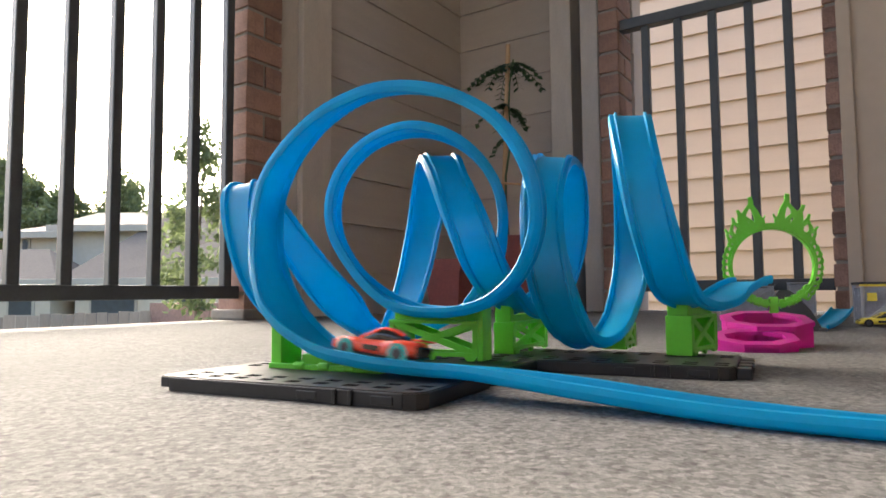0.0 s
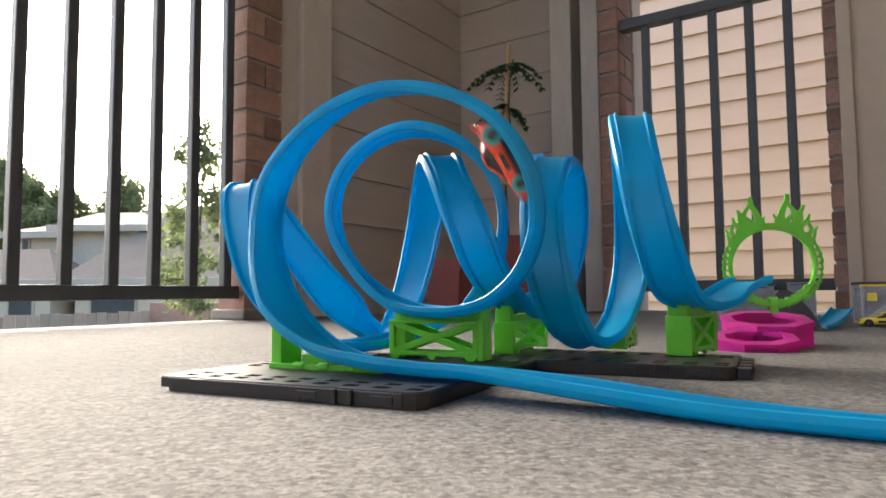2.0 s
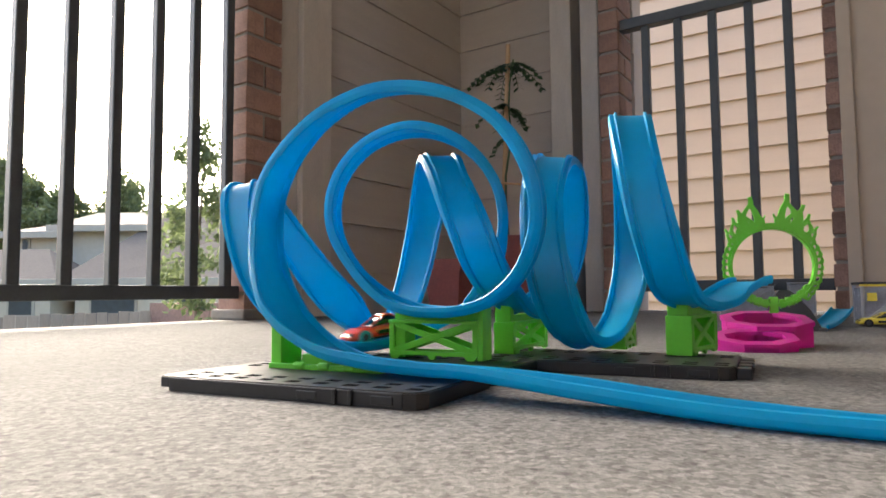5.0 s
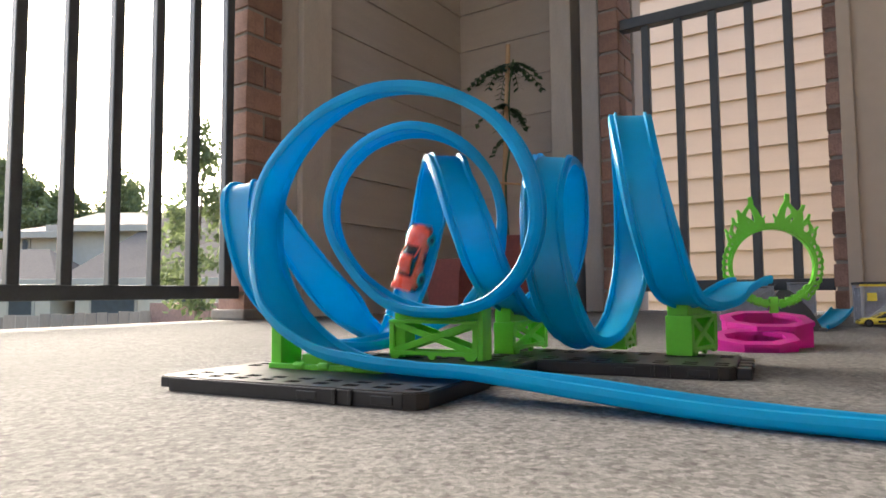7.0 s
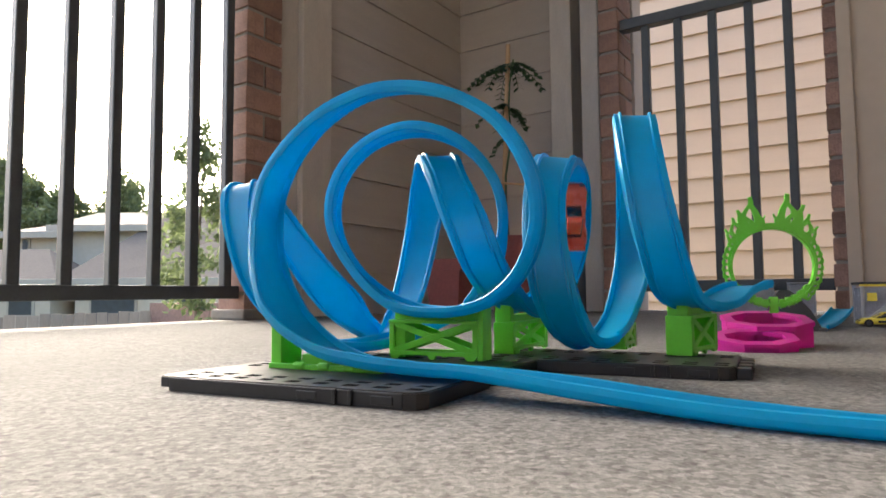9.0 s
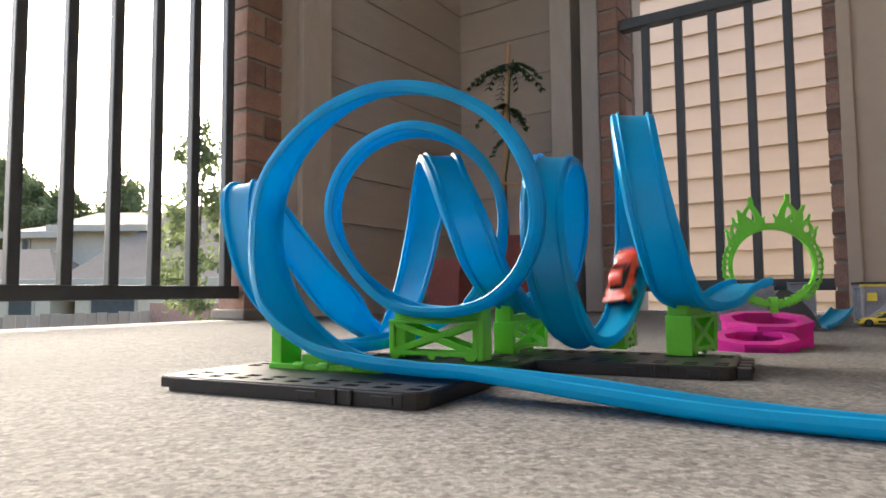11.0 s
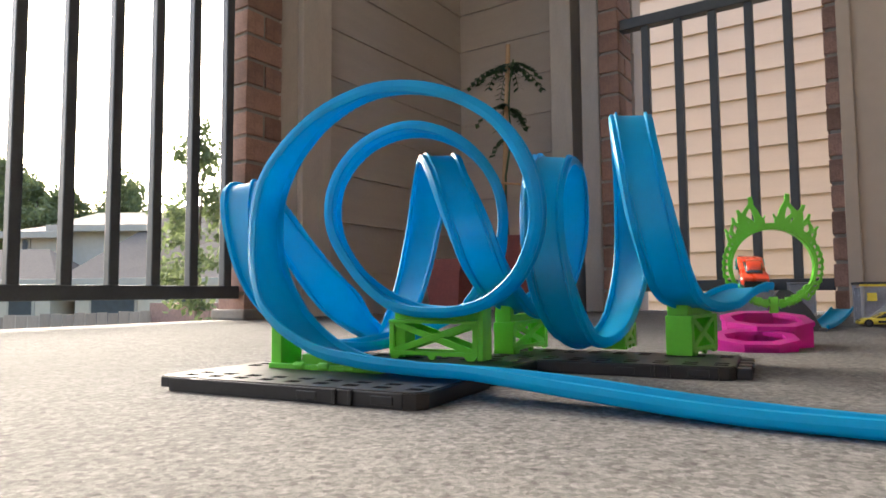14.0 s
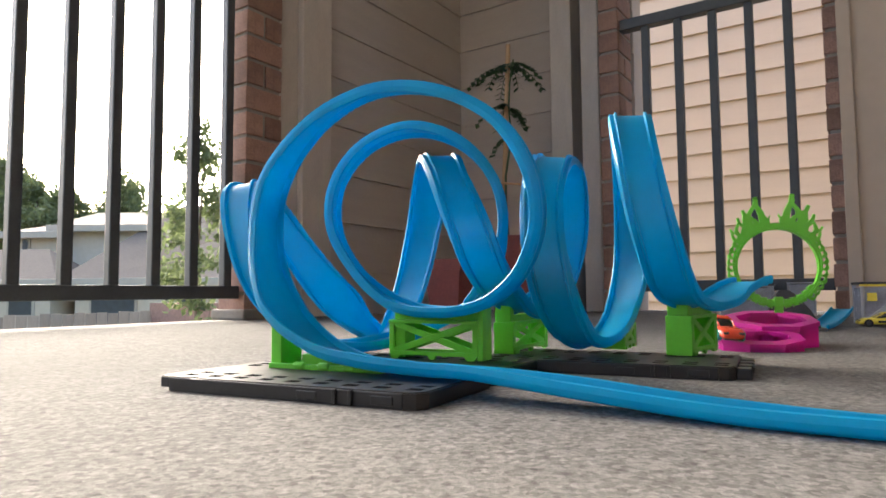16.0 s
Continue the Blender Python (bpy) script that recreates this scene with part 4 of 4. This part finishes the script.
def fence():
    f = tagged(empty("fence"), "weathered grey board fence below the balcony", "fence")
    bm = bmesh.new()
    box(bm, (0, 0, 0), (0.135, 0.02, 1.95), None, 0.004)
    me = bpy.data.meshes.new("fence_board")
    bm.to_mesh(me)
    bm.free()
    me.materials.append(FENCE)
    rnd = random.Random(5)
    for k in range(48):
        b = new("fence_board", me)
        b.parent = f
        b.location = (-9.6 + 0.142 * k * 0.93, 7.6 + 0.142 * k * 0.36, -2.2 + 0.012 * k * 0.2 + rnd.uniform(-0.015, 0.015))
        b.rotation_euler = (0, 0, radians(21))
    for z in (-1.9, -0.7):
        bm = bmesh.new()
        tube(bm, (-9.6, 7.65, z), (-3.25, 10.1, z), 0.04, seg=6)
        part("fence_rail", bm, FENCE, f)
    return f


fence()
tagged(house_box("garden_wall", (5.6, 5.85), (-9.0, -6.4), (-2.2, -0.03), BRICK), "low red-brown brick garden wall", "wall", kind="structure")


def tree(x, y, z, height, spread, leaf, count, seed, label, trunk=0.16, base=0.35, conical=False, leaves=None):
    t = tagged(empty("tree", pose(x, y, z)), label, "tree")
    rnd = random.Random(seed)
    bm = bmesh.new()
    tube(bm, (0, 0, 0), (0, 0, height * 0.6), trunk, trunk * 0.5, 10)
    tube(bm, (0, 0, height * 0.6), (0.1, 0, height * 0.95), trunk * 0.5, trunk * 0.1, 8)
    tips = []
    for k in range(26):
        f = base + (0.97 - base) * (k + rnd.random()) / 26
        a = rnd.uniform(0, 2 * math.pi)
        reach = spread * ((1 - f) / (1 - base) * 1.0 + 0.08 if conical else math.sin(math.pi * min(1, (f - base) / (1 - base) * 0.8 + 0.2)) * rnd.uniform(0.6, 1.05))
        s = Vector((0, 0, height * f * 0.93))
        e = s + Vector((math.cos(a) * reach, math.sin(a) * reach, reach * rnd.uniform(0.0, 0.35)))
        tube(bm, s, e, trunk * 0.22 * (1.2 - f), trunk * 0.05, 5)
        tips.append((s, e))
    part("trunk", bm, BARK, t)
    verts, faces = [], []
    clumps = []
    for s, e in tips:
        for q in range(5):
            clumps.append((s.lerp(e, rnd.uniform(0.35, 1.08)) + Vector([rnd.gauss(0, spread * 0.08) for _ in range(3)]), spread * rnd.uniform(0.07, 0.17)))
    for k in range(count):
        c, r = clumps[rnd.randrange(len(clumps))]
        p = c + Vector([rnd.gauss(0, r) for _ in range(3)])
        d = Vector([rnd.gauss(0, 1) for _ in range(3)]).normalized()
        u = d.orthogonal().normalized()
        sz = leaf * rnd.uniform(0.6, 1.3)
        i = len(verts)
        verts += [p - d * sz, p + u * sz * 0.45, p + d * sz, p - u * sz * 0.45]
        faces.append((i, i + 1, i + 2, i + 3))
    me = bpy.data.meshes.new("crown")
    me.from_pydata(verts, [], faces)
    me.materials.append(leaves or FOLIAGE)
    ob = new("crown", me)
    ob.parent = t
    return t


tree(-29.5, 44.0, -2.2, 12.2, 3.6, 0.15, 13000, 1, "broad dark tree behind the houses", 0.35)
tree(-26.4, 42.0, -2.2, 10.4, 2.6, 0.14, 9000, 2, "broad dark tree behind the houses", 0.3)
tree(-35.5, 46.0, -2.2, 13.0, 4.0, 0.16, 11000, 3, "broad dark tree behind the houses", 0.35)
tree(-24.2, 41.5, -2.2, 9.9, 2.2, 0.15, 9000, 14, "broad dark tree behind the houses", 0.3)
tree(-21.1, 43.0, -2.2, 10.6, 3.6, 0.16, 13000, 4, "conical tree behind the houses", 0.22, 0.3, True)
tree(-2.72, 7.2, -2.2, 4.55, 0.48, 0.042, 2800, 6, "slender young leafy tree near the balcony", 0.035, 0.5, leaves=BACKLIT)
tree(-2.42, 6.5, -2.2, 2.25, 0.22, 0.035, 500, 8, "small leafy shrub below the balcony", 0.02, 0.5, leaves=BACKLIT)


def facing(at, ahead, up):
    """A pose with x ahead and z up, for the car's middle at a place."""
    x = Vector(ahead).normalized()
    z = Vector(up)
    z = (z - x * z.dot(x)).normalized()
    y = z.cross(x)
    p = Vector(at) - z * 0.010
    return Matrix(((x.x, y.x, z.x, p.x), (x.y, y.y, z.y, p.y), (x.z, y.z, z.z, p.z), (0, 0, 0, 1)))


# How far the car has come along the track, in steps.
RIDE = [(0.0, 67.5), (0.1, 73), (0.2, 78.5), (0.3, 84), (0.4, 89.5), (0.6, 100), (0.8, 109.3), (1.0, 117.3), (1.2, 125.5), (1.4, 134.3), (1.5, 139), (1.7, 148.5), (1.9, 159.5), (2.1, 174), (2.3, 191.5),
        (2.5, 206), (2.7, 220), (2.8, 226.5), (3.0, 238.5), (3.2, 249), (3.4, 259), (3.6, 268.7), (3.8, 279), (4.0, 290), (4.2, 300), (4.6, 320), (5.1, 347), (5.6, 376), (6.0, 400), (6.3, 419), (6.5, 431),
        (6.7, 446), (6.9, 459), (7.1, 468.5), (7.3, 476.8), (7.5, 485), (7.8, 497), (8.1, 510.5), (8.3, 520), (8.5, 531), (8.7, 549), (8.8, 557), (9.0, 564.3), (9.2, 568.5), (9.6, 577), (10.0, 590),
        (10.4, 610), (10.8, 634), (11.1, 652), (11.3, 660), (11.6, 666.5), (12.0, 676), (12.3, 687), (12.6, 703), (12.8, 718), (13.0, 733), (13.15, 743)]
# Off the ramp it flies into the hoop, tumbles back on the ramp and drops behind the tower.
FLIGHT = [
    (13.2, (0.2765, 0.665, 0.0914), (0.45, 0.86, 0.2), (0, -0.2, 1)),
    (13.3, (0.2909, 0.685, 0.0966), (0.42, 0.89, 0.1), (0, -0.1, 1)),
    (13.5, (0.3216, 0.73, 0.1037), (0.4, 0.92, 0), (0, 0, 1)),
    (13.7, (0.3477, 0.765, 0.1057), (0.38, 0.92, 0.08), (0, -0.1, 1)),
    (13.9, (0.3691, 0.79, 0.1019), (0.33, 0.87, 0.36), (-0.1, -0.36, 0.93)),
    (14.1, (0.3887, 0.81, 0.0934), (0.25, 0.75, 0.6), (-0.15, -0.6, 0.78)),
    (14.3, (0.4006, 0.82, 0.0772), (0.12, 0.62, 0.77), (-0.2, -0.75, 0.62)),
    (14.4, (0.4029, 0.822, 0.0751), (-0.05, 0.45, 0.88), (-0.3, -0.85, 0.4)),
    (14.5, (0.4019, 0.82, 0.0744), (-0.3, 0.25, 0.9), (-0.35, -0.9, 0.1)),
    (14.6, (0.3937, 0.81, 0.0793), (-0.48, 0.15, 0.85), (-0.6, -0.75, -0.2)),
    (14.7, (0.3835, 0.8, 0.0848), (-0.66, 0.15, 0.7), (-0.55, -0.5, -0.6)),
    (14.8, (0.3711, 0.785, 0.0894), (-0.75, 0.3, 0.4), (-0.2, 0.45, -0.85)),
    (14.9, (0.3575, 0.77, 0.0925), (-0.78, 0.6, 0.05), (0.45, 0.62, -0.5)),
    (15.0, (0.3482, 0.76, 0.0923), (-0.9, 0.1, 0), (0.1, 0.9, 0.4)),
    (15.1, (0.342, 0.755, 0.0916), (-0.82, -0.56, -0.02), (-0.05, 0.3, 0.95)),
    (15.2, (0.3386, 0.755, 0.0896), (-0.7, -0.7, -0.05), (-0.1, 0.1, 1)),
    (15.3, (0.3381, 0.76, 0.0865), (-0.35, -0.75, -0.35), (-0.4, -0.2, 0.85)),
    (15.4, (0.3367, 0.765, 0.078), (-0.1, -0.6, -0.75), (-0.3, 0.7, -0.6)),
    (15.5, (0.3351, 0.77, 0.0667), (0.1, -0.25, -0.95), (0.3, 0.9, -0.2)),
    (15.6, (0.3384, 0.785, 0.0517), (0.3, -0.35, -0.85), (0.3, 0.9, -0.2)),
    (15.7, (0.3409, 0.8, 0.0383), (0.35, -0.55, -0.6), (0.25, 0.75, -0.3)),
    (15.8, (0.3442, 0.81, 0.0316), (0.2, -0.75, -0.4), (0.3, 0.5, 0.6)),
    (15.9, (0.3498, 0.82, 0.0275), (0, -0.9, -0.2), (0.1, 0.1, 0.95)),
    (16.0, (0.349, 0.82, 0.0268), (-0.05, -0.97, -0.12), (0.05, 0.0, 1)),
]


def ride(t):
    for (t0, s0), (t1, s1) in zip(RIDE, RIDE[1:]):
        if t <= t1:
            return s0 + (s1 - s0) * (t - t0) / (t1 - t0)
    return RIDE[-1][1]


ACROSS = (0, 1, 0)
# Stretches that lean about their feet as the car runs through them: foot, axis, degrees time by time.
SWAYS = {
    "small_loop": ((0.0, 0.62, 0.06), ACROSS, [(0.0, 0), (2.4, 0), (2.8, -0.6), (3.2, -1.7), (3.5, -2.6), (3.7, -1.2), (4.0, 2.6), (4.2, 2.0), (4.6, -0.6), (5.0, 0), (6.4, -0.2), (7.0, -0.7), (7.5, -0.3), (8.2, 0), (16.0, 0)]),
    "middle_arch": ((0.0, 0.68, 0.05), ACROSS, [(0.0, 0), (6.7, 0), (6.9, 0.3), (7.0, 2.0), (7.1, 4.3), (7.2, 5.2), (7.4, 6.4), (7.5, 6.0), (7.6, 5.4), (7.8, -0.4), (7.9, -3.5), (8.0, -6.6), (8.1, -7.8), (8.2, -8.2), (8.4, -2.5), (8.6, 3.4), (8.8, 1.5), (9.0, -0.6), (9.2, 0), (16.0, 0)]),
    "coil": ((0.11, 0.68, 0.05), ACROSS, [(0.0, 0), (8.5, 0), (8.8, 0.8), (9.1, 1.5), (9.6, 0.6), (10.2, -0.8), (11.3, 0.2), (12.4, -0.8), (13.0, 0.3), (13.6, 0), (16.0, 0)]),
    "last_loop": ((0.20, 0.64, 0.05), ACROSS, [(0.0, 0), (8.2, 0), (8.5, -1.0), (8.8, 0.6), (9.0, 1.3), (9.2, 0.8), (9.6, 0.4), (10.4, -0.8), (11.3, 1.2), (11.5, 1.1), (11.8, 0.2), (12.0, -0.5), (12.3, -0.6), (12.5, -1.5), (12.8, -2.7), (13.0, -1.2), (13.3, 1.1), (13.6, 0.3), (14.0, 0.2), (14.5, -0.6), (15.0, 0.9), (16.0, 0)]),
    "jump_ramp": ((0.247, 0.64, 0.06), (-0.55, 0.83, 0), [(0.0, 0), (8.2, 0), (8.5, -4.5), (8.7, -5.5), (8.9, 1.0), (9.0, 2.5), (9.2, 4.2), (9.6, -2.0), (10.2, 1.0), (11.3, 1.3), (11.8, 1.6), (12.0, -1.3), (12.5, -2.5), (12.8, -2.5), (13.0, -6.0), (13.2, -5.6), (13.3, -4.2), (13.5, 2.5), (13.7, 6.0), (13.9, 5.5), (14.1, 1.0), (14.3, -3.4), (14.5, -3.6), (14.7, -1.9), (14.9, 2.5), (15.1, 4.4), (15.3, 4.0), (15.5, -0.3), (15.7, -1.9), (15.9, -0.6), (16.0, 0)]),
}


def lean(name, t):
    """How a stretch stands at a time."""
    foot, axis, rows = SWAYS[name]
    p = Vector(foot)
    deg = float(np.interp(t, [r[0] for r in rows], [r[1] for r in rows]))
    return Matrix.Translation(p) @ Matrix.Rotation(radians(deg), 4, Vector(axis)) @ Matrix.Translation(-p)


def car_on_track(t):
    s = ride(t)
    m = track_pose(s, 0.0018)
    for name, first, last in PIECES:
        if name in SWAYS and first * STEPS <= s < last * STEPS:
            m = lean(name, t) @ m
    return m


def motions():
    rows = [(k / 10, car_on_track(k / 10)) for k in range(132)]
    rows += [(t, facing(at, ahead, up)) for t, at, ahead, up in FLIGHT]
    walk(CAR, rows)
    walk(HOOP_THING, [(t, Matrix.Translation(HOOP + Vector((dx, dx * 0.3, 0)))) for t, dx in ((0.0, 0.0), (14.1, 0.0), (14.4, 0.001), (14.8, 0.002), (15.1, 0.0045), (15.5, 0.0075), (16.0, 0.008))])
    for name, (foot, axis, rows) in SWAYS.items():
        walk(bpy.data.objects["track_" + name], [(t, lean(name, t)) for t, a in rows])


motions()
